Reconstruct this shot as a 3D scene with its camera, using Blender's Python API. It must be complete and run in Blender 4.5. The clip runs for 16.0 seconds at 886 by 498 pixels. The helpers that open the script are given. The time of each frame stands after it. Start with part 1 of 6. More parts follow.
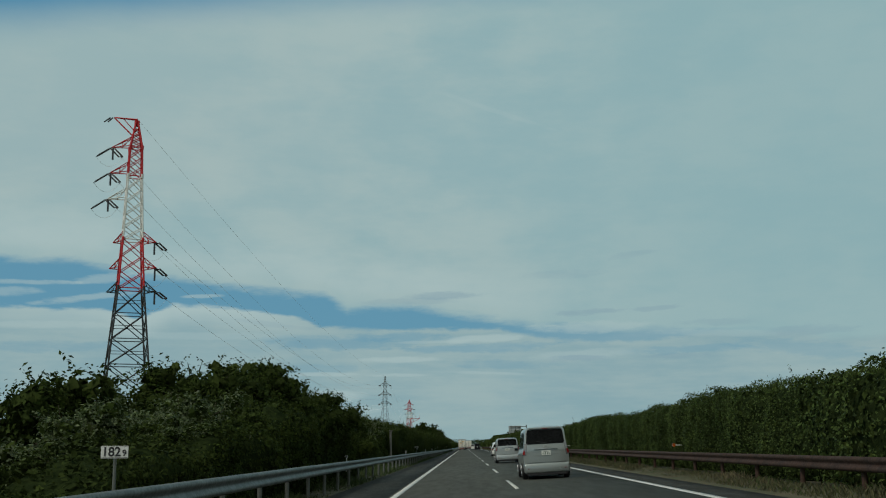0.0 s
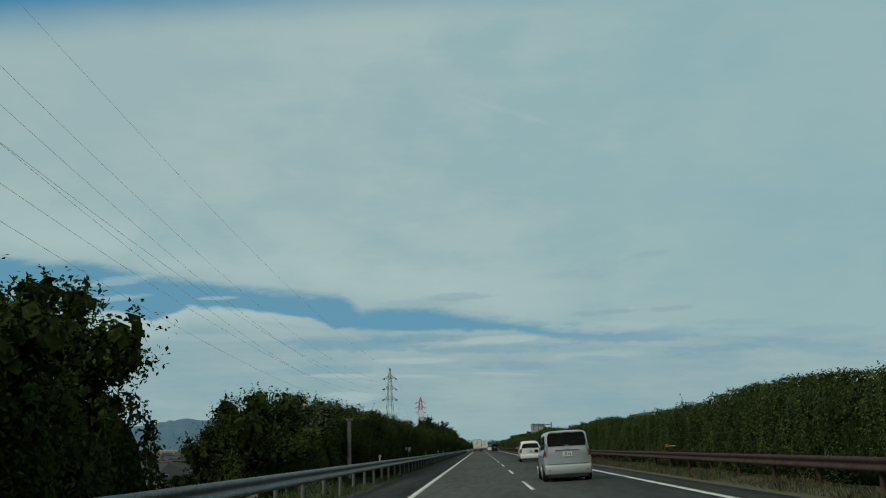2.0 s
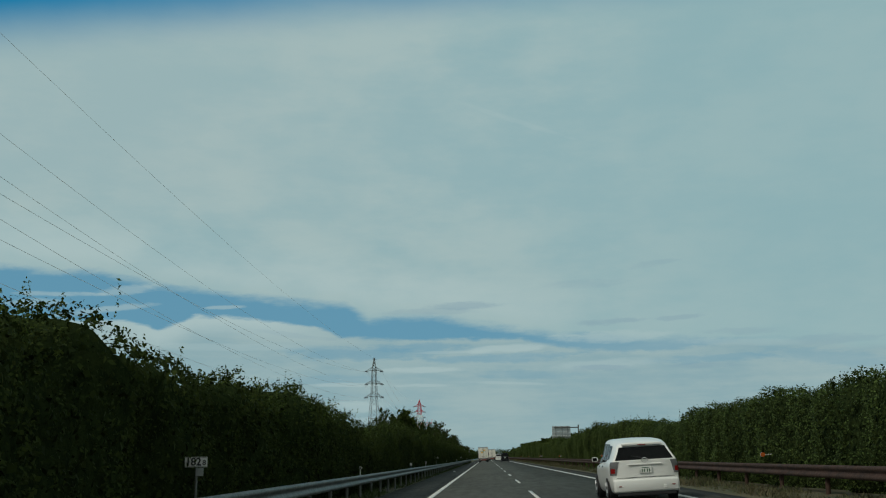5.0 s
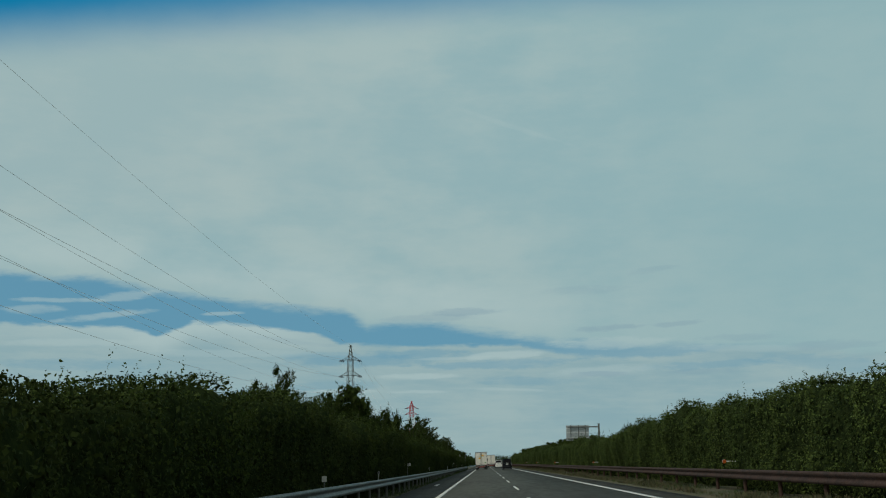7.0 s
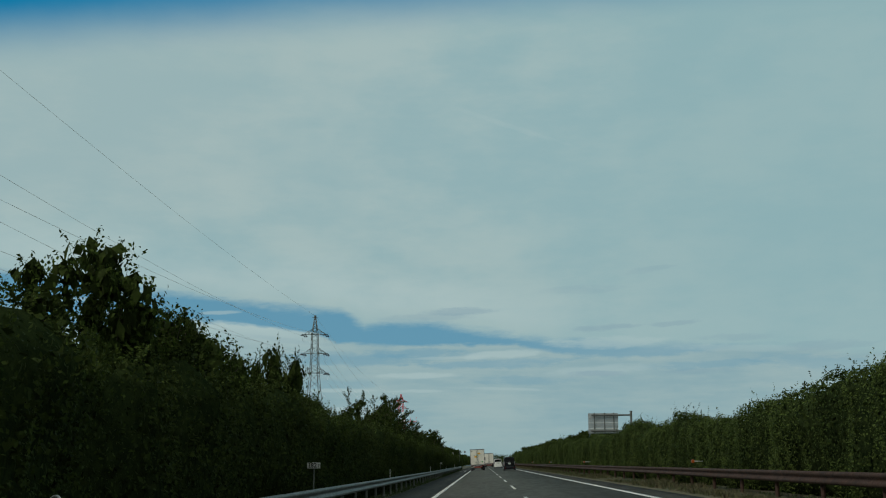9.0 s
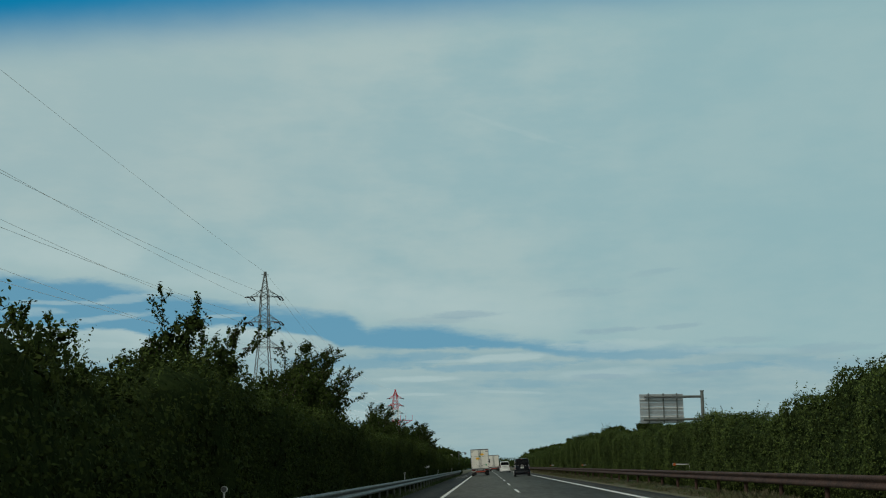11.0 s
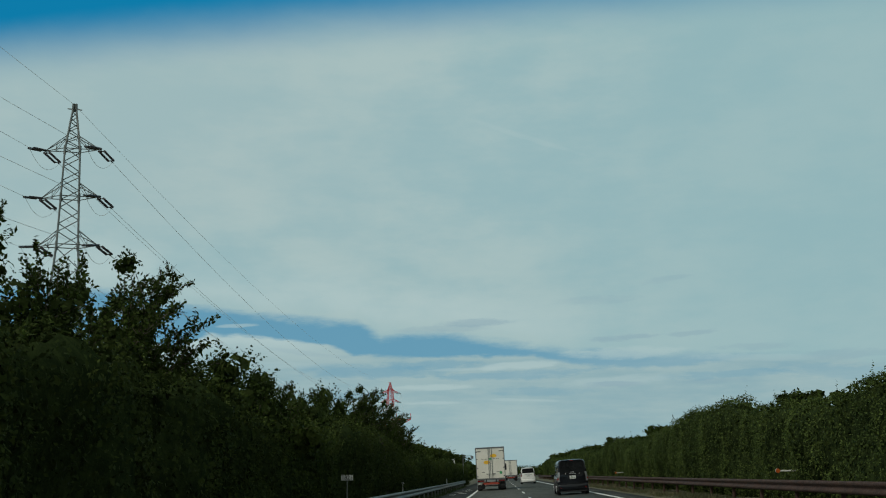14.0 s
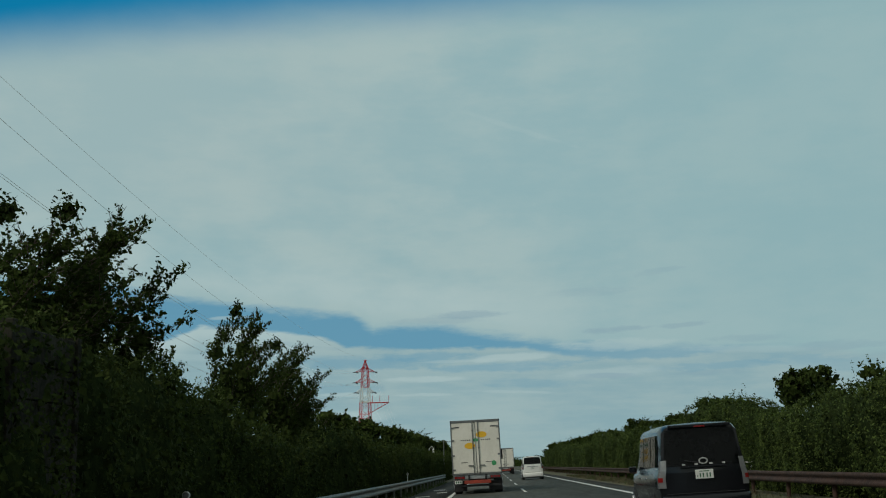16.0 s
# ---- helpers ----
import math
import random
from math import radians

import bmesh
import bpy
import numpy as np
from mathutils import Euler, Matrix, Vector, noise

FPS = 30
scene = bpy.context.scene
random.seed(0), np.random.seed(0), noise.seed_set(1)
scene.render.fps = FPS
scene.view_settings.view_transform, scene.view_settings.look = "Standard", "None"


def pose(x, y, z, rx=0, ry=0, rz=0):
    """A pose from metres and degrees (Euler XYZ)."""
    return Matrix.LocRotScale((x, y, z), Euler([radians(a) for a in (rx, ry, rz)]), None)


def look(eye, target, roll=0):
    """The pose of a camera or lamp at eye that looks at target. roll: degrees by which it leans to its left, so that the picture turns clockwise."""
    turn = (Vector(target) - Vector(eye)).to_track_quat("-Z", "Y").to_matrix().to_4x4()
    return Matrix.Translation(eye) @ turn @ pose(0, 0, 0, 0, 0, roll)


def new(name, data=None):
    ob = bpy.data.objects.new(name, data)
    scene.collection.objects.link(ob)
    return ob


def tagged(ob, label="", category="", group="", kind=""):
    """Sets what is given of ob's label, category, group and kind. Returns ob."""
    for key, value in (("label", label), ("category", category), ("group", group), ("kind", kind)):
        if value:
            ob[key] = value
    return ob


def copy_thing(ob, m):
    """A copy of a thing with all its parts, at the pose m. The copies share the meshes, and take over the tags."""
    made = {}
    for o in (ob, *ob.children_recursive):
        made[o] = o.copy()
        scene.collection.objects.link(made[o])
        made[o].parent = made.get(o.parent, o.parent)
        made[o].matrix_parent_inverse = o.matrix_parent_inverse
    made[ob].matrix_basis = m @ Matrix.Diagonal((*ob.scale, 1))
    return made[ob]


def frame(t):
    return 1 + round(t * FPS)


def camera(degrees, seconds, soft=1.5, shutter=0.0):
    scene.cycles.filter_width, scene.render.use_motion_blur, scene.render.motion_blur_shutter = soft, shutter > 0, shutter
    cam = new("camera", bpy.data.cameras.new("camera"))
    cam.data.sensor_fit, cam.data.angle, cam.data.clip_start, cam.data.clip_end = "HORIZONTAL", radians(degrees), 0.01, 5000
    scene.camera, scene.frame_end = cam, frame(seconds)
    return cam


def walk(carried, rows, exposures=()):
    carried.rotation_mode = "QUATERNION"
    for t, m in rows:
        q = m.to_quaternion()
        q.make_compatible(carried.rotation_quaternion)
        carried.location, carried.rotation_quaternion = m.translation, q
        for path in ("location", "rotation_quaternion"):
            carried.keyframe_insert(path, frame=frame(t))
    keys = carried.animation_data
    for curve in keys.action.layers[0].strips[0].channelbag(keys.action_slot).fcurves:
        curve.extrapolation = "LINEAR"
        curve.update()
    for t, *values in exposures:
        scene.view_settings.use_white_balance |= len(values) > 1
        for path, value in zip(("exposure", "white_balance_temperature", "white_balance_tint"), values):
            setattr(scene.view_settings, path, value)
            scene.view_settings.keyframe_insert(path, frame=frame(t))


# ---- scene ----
cam = camera(43.5, 16.0, soft=1.1)
PATH = [  # seconds, metres across, along, up, yaw, pitch, roll
    (0.0, 0.0, 0.00, 1.32, 1.09, 10.08, 0.40),
    (0.5, 0.0, 10.00, 1.32, 1.47, 10.01, 0.59),
    (1.0, 0.0, 20.00, 1.32, 1.63, 10.10, 0.51),
    (1.5, 0.0, 30.00, 1.32, 1.82, 10.07, 0.65),
    (2.0, 0.0, 40.00, 1.32, 1.88, 10.14, 0.52),
    (2.5, 0.0, 50.00, 1.32, 2.05, 10.46, 0.44),
    (3.0, 0.0, 60.00, 1.32, 2.28, 10.73, 0.49),
    (3.5, 0.0, 70.00, 1.32, 2.61, 10.78, 0.48),
    (4.0, 0.0, 80.00, 1.32, 2.67, 10.89, 0.45),
    (4.5, 0.0, 90.00, 1.32, 2.58, 10.73, 0.37),
    (5.0, 0.0, 100.00, 1.32, 2.21, 10.61, 0.50),
    (7.5, 0.0, 150.00, 1.32, 2.12, 10.97, 0.48),
    (8.0, 0.0, 160.00, 1.32, 2.12, 10.95, 0.42),
    (8.5, 0.0, 170.00, 1.32, 2.02, 10.90, 0.44),
    (9.0, 0.0, 180.00, 1.32, 1.98, 10.90, 0.44),
    (11.5, 0.0, 230.00, 1.32, 2.34, 11.15, 0.56),
    (12.0, 0.0, 240.00, 1.32, 2.62, 11.22, 0.63),
    (12.5, 0.0, 250.00, 1.32, 2.84, 11.23, 0.59),
    (13.0, 0.0, 260.00, 1.32, 3.00, 11.39, 0.64),
    (13.5, 0.0, 270.00, 1.32, 2.99, 11.47, 0.63),
    (14.0, 0.0, 280.00, 1.32, 2.88, 11.50, 0.76),
    (14.5, 0.0, 290.00, 1.32, 2.59, 11.40, 0.72),
    (15.0, 0.0, 300.00, 1.32, 2.27, 11.25, 0.76),
    (15.5, 0.0, 310.00, 1.32, 2.21, 11.15, 0.75),
    (16.0, 0.0, 320.00, 1.32, 2.50, 11.08, 0.86),
]
walk(cam, [(t, pose(x, y, z, 90 + pitch, roll, yaw)) for t, x, y, z, yaw, pitch, roll in PATH],
     exposures=((0.0, -0.04), (1.0, 0.04), (2.0, 0.0), (2.5, -0.13), (3.5, -0.14), (4.0, 0.03), (5.0, 0.0), (9.0, 0.0), (11.5, 0.07), (13.0, 0.05), (14.5, 0.12), (15.5, 0.0), (16.0, 0.0)))

# ---------------------------------------------------------------- light and sky
SUN_ELEVATION, SUN_AZIMUTH = 42.0, -125.0   # degrees; azimuth clockwise from the way ahead
world = bpy.data.worlds.new("sky")
scene.world = world
world.use_nodes = True


class Nodes:
    """Short hand for building node trees."""

    def __init__(self, tree):
        self.tree = tree

    def add(self, kind, **values):
        node = self.tree.nodes.new(kind)
        for key, value in values.items():
            if key in node.inputs:
                node.inputs[key].default_value = value
        return node

    def put(self, value, socket):
        if isinstance(value, bpy.types.NodeSocket):
            self.tree.links.new(value, socket)
        else:
            socket.default_value = value

    def math(self, operation, a, b=0.0, c=0.0, clamp=False):
        node = self.tree.nodes.new("ShaderNodeMath")
        node.operation, node.use_clamp = operation, clamp
        for value, socket in zip((a, b, c), node.inputs):
            self.put(value, socket)
        return node.outputs[0]

    def step(self, value, low, high, to_low=0.0, to_high=1.0):
        node = self.tree.nodes.new("ShaderNodeMapRange")
        node.interpolation_type = "SMOOTHSTEP"
        for v, i in zip((value, low, high, to_low, to_high), range(5)):
            self.put(v, node.inputs[i])
        return node.outputs[0]

    def mix(self, fac, a, b, blend="MIX"):
        node = self.tree.nodes.new("ShaderNodeMix")
        node.data_type, node.blend_type = "RGBA", blend
        self.put(fac, node.inputs[0])
        for value, socket in ((a, node.inputs[6]), (b, node.inputs[7])):
            self.put((*value, 1.0) if isinstance(value, tuple) and len(value) == 3 else value, socket)
        return node.outputs[2]

    def noise(self, vector, scale, detail=4.0, rough=0.55):
        node = self.tree.nodes.new("ShaderNodeTexNoise")
        if vector is not None:
            self.tree.links.new(vector, node.inputs["Vector"])
        node.inputs["Scale"].default_value, node.inputs["Detail"].default_value = scale, detail
        node.inputs["Roughness"].default_value = rough
        return node.outputs["Fac"]

    def vec(self, x, y, z=0.0):
        node = self.tree.nodes.new("ShaderNodeCombineXYZ")
        for value, socket in zip((x, y, z), node.inputs):
            self.put(value, socket)
        return node.outputs[0]


def build_sky():
    t = world.node_tree
    t.nodes.clear()
    n = Nodes(t)
    way = t.nodes.new("ShaderNodeTexCoord").outputs["Generated"]
    split = t.nodes.new("ShaderNodeSeparateXYZ")
    t.links.new(way, split.inputs[0])
    x, y, z = split.outputs
    deg = 57.29578
    az = n.math("MULTIPLY", n.math("ARCTAN2", x, y), deg)
    el = n.math("MULTIPLY", n.math("ARCSINE", z), deg)

    def drift(sx, sy, seed, detail, rough):
        """Noise in -0.5..0.5 over the sky, stretched sideways."""
        return n.math("SUBTRACT", n.noise(n.vec(n.math("MULTIPLY", az, sx), n.math("MULTIPLY", el, sy), seed), 1.0, detail, rough), 0.5)

    slow = drift(0.06, 0.15, 3.1, 3.0, 0.5)
    fine = drift(0.30, 0.95, 7.7, 6.0, 0.58)
    ragged = drift(0.9, 3.4, 5.2, 7.0, 0.62)
    streak = drift(0.16, 1.35, 1.3, 6.0, 0.56)
    mottle = drift(0.22, 0.30, 9.4, 5.0, 0.5)

    def total(*values):
        got = values[0]
        for v in values[1:]:
            got = n.math("ADD", got, v)
        return got

    def line(points):
        """A level in degrees that runs through (azimuth, elevation) points."""
        got = points[0][1]
        for (a0, e0), (a1, e1) in zip(points, points[1:]):
            k = n.math("DIVIDE", n.math("SUBTRACT", az, a0), a1 - a0, clamp=True)
            got = n.math("MULTIPLY_ADD", k, e1 - e0, got)
        return got

    def oval(a, e, w, h, tilt=0.0, warp=0.0, fray=0.0):
        """1 in the middle of a soft, frayed oval, 0 outside."""
        da = n.math("SUBTRACT", az, a)
        px = n.math("DIVIDE", n.math("MULTIPLY_ADD", fine, warp * 4.0, da), w)
        py = n.math("DIVIDE", total(n.math("SUBTRACT", el, e), n.math("MULTIPLY", da, -tilt), n.math("MULTIPLY", fine, warp)), h)
        r = n.math("MULTIPLY_ADD", px, px, n.math("MULTIPLY", py, py))
        if fray:
            r = n.math("MULTIPLY_ADD", ragged, fray, r)
        return n.step(r, 1.2, 0.1)

    nishita = t.nodes.new("ShaderNodeTexSky")
    nishita.sky_type, nishita.sun_disc = "NISHITA", False
    nishita.sun_elevation, nishita.sun_rotation = radians(SUN_ELEVATION), radians(SUN_AZIMUTH)
    clear = n.mix(1.0, nishita.outputs[0], (0.062, 0.070, 0.062), "MULTIPLY")
    clear = n.mix(0.85, clear, (0.105, 0.295, 0.435))
    white = (0.385, 0.508, 0.512)

    # the high sheet of cloud
    sheet = n.mix(n.step(total(slow, n.math("MULTIPLY", mottle, 0.9), n.math("MULTIPLY", fine, 0.55), n.math("MULTIPLY", ragged, 0.16)), -0.30, 0.30), (0.280, 0.432, 0.457), (0.360, 0.482, 0.482))
    sheet = n.mix(n.math("MULTIPLY", n.step(az, -4.0, 16.0), 0.55), sheet, (0.250, 0.420, 0.448))
    sheet = n.mix(n.math("MULTIPLY", n.math("MULTIPLY", n.step(az, 2.0, -20.0), n.step(el, 10.0, 15.0)), 0.35), sheet, (0.376, 0.470, 0.466))
    # whiter overhead and towards the sun, behind
    sheet = n.mix(n.math("MAXIMUM", n.step(y, 0.35, -0.25), n.step(el, 28.0, 48.0)), sheet, (0.372, 0.420, 0.385))
    # clouds below it, in long streaks, paler towards the horizon
    low = n.mix(n.step(total(n.math("MULTIPLY", streak, 0.7), n.math("MULTIPLY", mottle, 0.5), n.math("MULTIPLY", ragged, 0.25)), -0.22, 0.22), (0.240, 0.382, 0.422), (0.318, 0.440, 0.450))

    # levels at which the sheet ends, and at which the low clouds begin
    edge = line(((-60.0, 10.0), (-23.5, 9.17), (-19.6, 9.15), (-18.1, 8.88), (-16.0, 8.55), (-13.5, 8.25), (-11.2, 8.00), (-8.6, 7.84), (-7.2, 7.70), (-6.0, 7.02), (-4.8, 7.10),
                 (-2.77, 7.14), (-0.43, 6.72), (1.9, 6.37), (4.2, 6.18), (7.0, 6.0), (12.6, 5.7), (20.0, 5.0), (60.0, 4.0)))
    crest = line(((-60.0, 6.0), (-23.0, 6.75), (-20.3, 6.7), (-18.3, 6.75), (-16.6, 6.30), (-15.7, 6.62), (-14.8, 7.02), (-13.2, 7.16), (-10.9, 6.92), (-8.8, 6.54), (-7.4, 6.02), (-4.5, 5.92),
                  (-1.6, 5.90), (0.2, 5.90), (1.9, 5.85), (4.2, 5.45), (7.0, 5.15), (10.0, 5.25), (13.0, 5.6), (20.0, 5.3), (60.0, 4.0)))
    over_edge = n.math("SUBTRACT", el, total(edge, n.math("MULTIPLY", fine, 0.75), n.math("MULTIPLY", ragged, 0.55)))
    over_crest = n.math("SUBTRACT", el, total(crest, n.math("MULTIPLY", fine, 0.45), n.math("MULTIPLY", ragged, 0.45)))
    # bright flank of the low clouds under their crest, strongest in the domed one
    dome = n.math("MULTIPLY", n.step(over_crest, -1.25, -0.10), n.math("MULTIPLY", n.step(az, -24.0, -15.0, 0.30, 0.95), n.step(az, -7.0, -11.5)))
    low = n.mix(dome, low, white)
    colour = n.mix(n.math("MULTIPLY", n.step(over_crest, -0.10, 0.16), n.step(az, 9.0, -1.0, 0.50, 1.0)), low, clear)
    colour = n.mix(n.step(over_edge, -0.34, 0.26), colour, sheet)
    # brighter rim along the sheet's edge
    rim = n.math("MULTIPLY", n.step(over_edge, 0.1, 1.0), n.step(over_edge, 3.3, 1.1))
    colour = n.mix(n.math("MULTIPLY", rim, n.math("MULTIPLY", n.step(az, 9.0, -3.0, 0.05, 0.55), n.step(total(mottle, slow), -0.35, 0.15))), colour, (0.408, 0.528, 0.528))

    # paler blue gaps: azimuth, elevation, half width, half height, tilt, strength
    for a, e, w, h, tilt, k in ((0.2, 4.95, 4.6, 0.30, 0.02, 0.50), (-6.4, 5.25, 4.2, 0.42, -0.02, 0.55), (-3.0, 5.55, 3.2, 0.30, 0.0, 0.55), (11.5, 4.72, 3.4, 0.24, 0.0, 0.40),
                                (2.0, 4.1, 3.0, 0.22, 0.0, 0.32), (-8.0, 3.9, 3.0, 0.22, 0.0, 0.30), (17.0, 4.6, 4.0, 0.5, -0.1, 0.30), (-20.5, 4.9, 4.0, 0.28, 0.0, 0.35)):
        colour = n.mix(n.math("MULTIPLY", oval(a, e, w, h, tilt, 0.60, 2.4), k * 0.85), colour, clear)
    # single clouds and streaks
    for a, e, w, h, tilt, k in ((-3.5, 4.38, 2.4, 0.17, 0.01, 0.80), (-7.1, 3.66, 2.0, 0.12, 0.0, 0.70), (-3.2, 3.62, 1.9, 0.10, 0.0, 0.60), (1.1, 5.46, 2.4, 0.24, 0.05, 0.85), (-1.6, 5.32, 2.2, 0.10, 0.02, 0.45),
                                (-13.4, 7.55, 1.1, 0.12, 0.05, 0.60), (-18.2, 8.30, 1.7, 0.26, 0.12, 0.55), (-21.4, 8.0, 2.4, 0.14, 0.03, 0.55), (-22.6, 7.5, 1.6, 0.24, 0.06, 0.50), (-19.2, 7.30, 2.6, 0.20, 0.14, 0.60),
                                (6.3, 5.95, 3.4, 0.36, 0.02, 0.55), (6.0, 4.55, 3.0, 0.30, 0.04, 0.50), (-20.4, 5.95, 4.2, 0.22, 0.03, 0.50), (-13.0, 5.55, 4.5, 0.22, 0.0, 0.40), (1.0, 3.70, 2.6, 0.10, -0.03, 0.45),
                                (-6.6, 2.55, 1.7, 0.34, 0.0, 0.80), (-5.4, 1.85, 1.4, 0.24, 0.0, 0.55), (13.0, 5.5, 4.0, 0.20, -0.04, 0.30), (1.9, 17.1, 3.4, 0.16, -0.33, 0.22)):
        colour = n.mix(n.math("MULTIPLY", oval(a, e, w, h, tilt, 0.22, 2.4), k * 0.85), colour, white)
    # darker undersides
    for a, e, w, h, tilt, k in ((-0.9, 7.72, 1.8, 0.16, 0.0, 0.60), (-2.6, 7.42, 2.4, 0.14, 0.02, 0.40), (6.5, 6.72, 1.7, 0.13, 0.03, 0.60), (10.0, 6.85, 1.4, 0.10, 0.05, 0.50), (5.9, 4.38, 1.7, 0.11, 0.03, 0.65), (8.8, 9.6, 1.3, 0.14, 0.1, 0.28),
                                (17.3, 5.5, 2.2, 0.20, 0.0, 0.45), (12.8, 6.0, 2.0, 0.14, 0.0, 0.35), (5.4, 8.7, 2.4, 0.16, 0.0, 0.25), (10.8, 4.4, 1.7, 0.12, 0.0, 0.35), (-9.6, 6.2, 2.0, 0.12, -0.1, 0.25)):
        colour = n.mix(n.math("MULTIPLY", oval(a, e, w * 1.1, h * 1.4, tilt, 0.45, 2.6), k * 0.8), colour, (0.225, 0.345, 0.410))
    # deep blue windscreen tint band put into the sky, lower on one side
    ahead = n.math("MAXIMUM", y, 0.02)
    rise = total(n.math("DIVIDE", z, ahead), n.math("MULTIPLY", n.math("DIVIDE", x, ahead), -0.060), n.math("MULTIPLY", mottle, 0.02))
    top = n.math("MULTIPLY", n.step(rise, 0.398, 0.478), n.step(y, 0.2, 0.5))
    tint_fade = n.step(el, 44.0, 28.0)
    colour = n.mix(n.math("MULTIPLY", top, tint_fade), colour, (0.004, 0.185, 0.370))
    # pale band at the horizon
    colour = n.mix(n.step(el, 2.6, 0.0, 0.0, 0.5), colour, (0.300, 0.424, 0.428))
    back = t.nodes.new("ShaderNodeBackground")
    t.links.new(colour, back.inputs[0])
    back.inputs[1].default_value = 1.0
    out = t.nodes.new("ShaderNodeOutputWorld")
    t.links.new(back.outputs[0], out.inputs[0])


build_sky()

sun = new("sun", bpy.data.lights.new("sun", "SUN"))
sun.data.energy, sun.data.angle, sun.data.color = 1.5, radians(12.0), (1.0, 0.95, 0.83)
_a, _e = radians(SUN_AZIMUTH), radians(SUN_ELEVATION)
_to = Vector((math.sin(_a) * math.cos(_e), math.cos(_a) * math.cos(_e), math.sin(_e)))
sun.matrix_world = look(_to * 200, (0, 0, 0))


# ---------------------------------------------------------------- materials
def material(name, colour, rough=0.7, metal=0.0, vary=0.25, scale=6.0, bump=0.0, bump_scale=40.0, second=None, island=0.0, random_object=0.0,
             translucent=0.0, coat=0.0, emission=0.0, specular=0.5, stretch=None, even=0.08):
    m = bpy.data.materials.new(name)
    m.use_nodes = True
    t = m.node_tree
    n = Nodes(t)
    b = t.nodes["Principled BSDF"]
    where = t.nodes.new("ShaderNodeTexCoord").outputs["Object"]
    if stretch:
        mp = t.nodes.new("ShaderNodeMapping")
        mp.inputs["Scale"].default_value = stretch
        t.links.new(where, mp.inputs[0])
        where = mp.outputs[0]
    second = second or tuple(c * (1 - vary) for c in colour)
    big, small = n.noise(where, scale, 4.0), n.noise(where, scale * 9.0, 3.0)
    f = n.math("ADD", n.math("MULTIPLY", big, 0.65), n.math("MULTIPLY", small, 0.35))
    col = n.mix(n.step(f, 0.36, 0.64), colour, second)
    if island:
        g = t.nodes.new("ShaderNodeNewGeometry")
        k = n.math("ADD", 1.0 - island, n.math("MULTIPLY", g.outputs["Random Per Island"], 2 * island))
        col = n.mix(1.0, col, n.vec(k, k, n.math("POWER", k, 0.8)), "MULTIPLY")
    if random_object:
        o = t.nodes.new("ShaderNodeObjectInfo")
        k = n.math("ADD", 1.0 - random_object, n.math("MULTIPLY", o.outputs["Random"], 2 * random_object))
        col = n.mix(1.0, col, n.vec(k, k, k), "MULTIPLY")
    t.links.new(col, b.inputs["Base Color"])
    b.inputs["Metallic"].default_value = metal
    b.inputs["Specular IOR Level"].default_value = specular
    b.inputs["Coat Weight"].default_value = coat
    b.inputs["Coat Roughness"].default_value = 0.08
    t.links.new(n.step(small, 0.3, 0.7, max(0.02, rough - even), min(1.0, rough + even)), b.inputs["Roughness"])
    if bump:
        bp = t.nodes.new("ShaderNodeBump")
        bp.inputs["Strength"].default_value, bp.inputs["Distance"].default_value = bump, 0.02
        t.links.new(n.noise(where, bump_scale, 4.0), bp.inputs["Height"])
        t.links.new(bp.outputs[0], b.inputs["Normal"])
    if emission:
        b.inputs["Emission Color"].default_value, b.inputs["Emission Strength"].default_value = (*colour, 1), emission
    if translucent:
        tr = t.nodes.new("ShaderNodeBsdfTranslucent")
        t.links.new(col, tr.inputs[0])
        mx = t.nodes.new("ShaderNodeMixShader")
        mx.inputs[0].default_value = translucent
        t.links.new(b.outputs[0], mx.inputs[1])
        t.links.new(tr.outputs[0], mx.inputs[2])
        t.links.new(mx.outputs[0], t.nodes["Material Output"].inputs[0])
    return m


ASPHALT = material("asphalt", (0.080, 0.085, 0.074), 0.9, vary=0.3, scale=0.35, bump=0.5, bump_scale=160.0, stretch=(1.0, 0.12, 1.0), specular=0.2)
ASPHALT_OLD = material("shoulder asphalt", (0.042, 0.044, 0.038), 0.92, vary=0.35, scale=0.5, bump=0.5, bump_scale=140.0, stretch=(1.0, 0.2, 1.0), specular=0.2)
PAINT = material("road paint", (0.72, 0.73, 0.70), 0.7, second=(0.50, 0.51, 0.48), scale=3.0)
EARTH = material("grassy earth", (0.050, 0.060, 0.026), 0.95, second=(0.085, 0.070, 0.038), scale=0.8, bump=0.8, bump_scale=12.0)
GRASS = material("grass", (0.061, 0.088, 0.025), 0.75, second=(0.036, 0.063, 0.015), scale=0.9, island=0.35, translucent=0.25)
DRY = material("dry weeds", (0.130, 0.110, 0.062), 0.85, second=(0.060, 0.072, 0.026), scale=0.7, island=0.4, translucent=0.2)
LEAF_DARK = material("evergreen leaves", (0.039, 0.059, 0.012), 0.75, second=(0.024, 0.039, 0.009), scale=0.8, island=0.30, translucent=0.15, specular=0.06)
LEAF_MID = material("broad leaves", (0.050, 0.074, 0.015), 0.75, second=(0.030, 0.048, 0.010), scale=0.7, island=0.32, random_object=0.15, translucent=0.2, specular=0.06)
# shade is put into this leaf colour, for inner leaves and the left hedge
LEAF_SHADE = material("leaves with shade in colour", (0.039, 0.055, 0.014), 0.8, second=(0.024, 0.037, 0.010), scale=0.8, island=0.28, translucent=0.1, specular=0.04)
LEAF_HEDGE = material("clipped hedge leaves", (0.070, 0.104, 0.031), 0.7, second=(0.034, 0.056, 0.016), scale=0.6, island=0.60, translucent=0.2, specular=0.08)
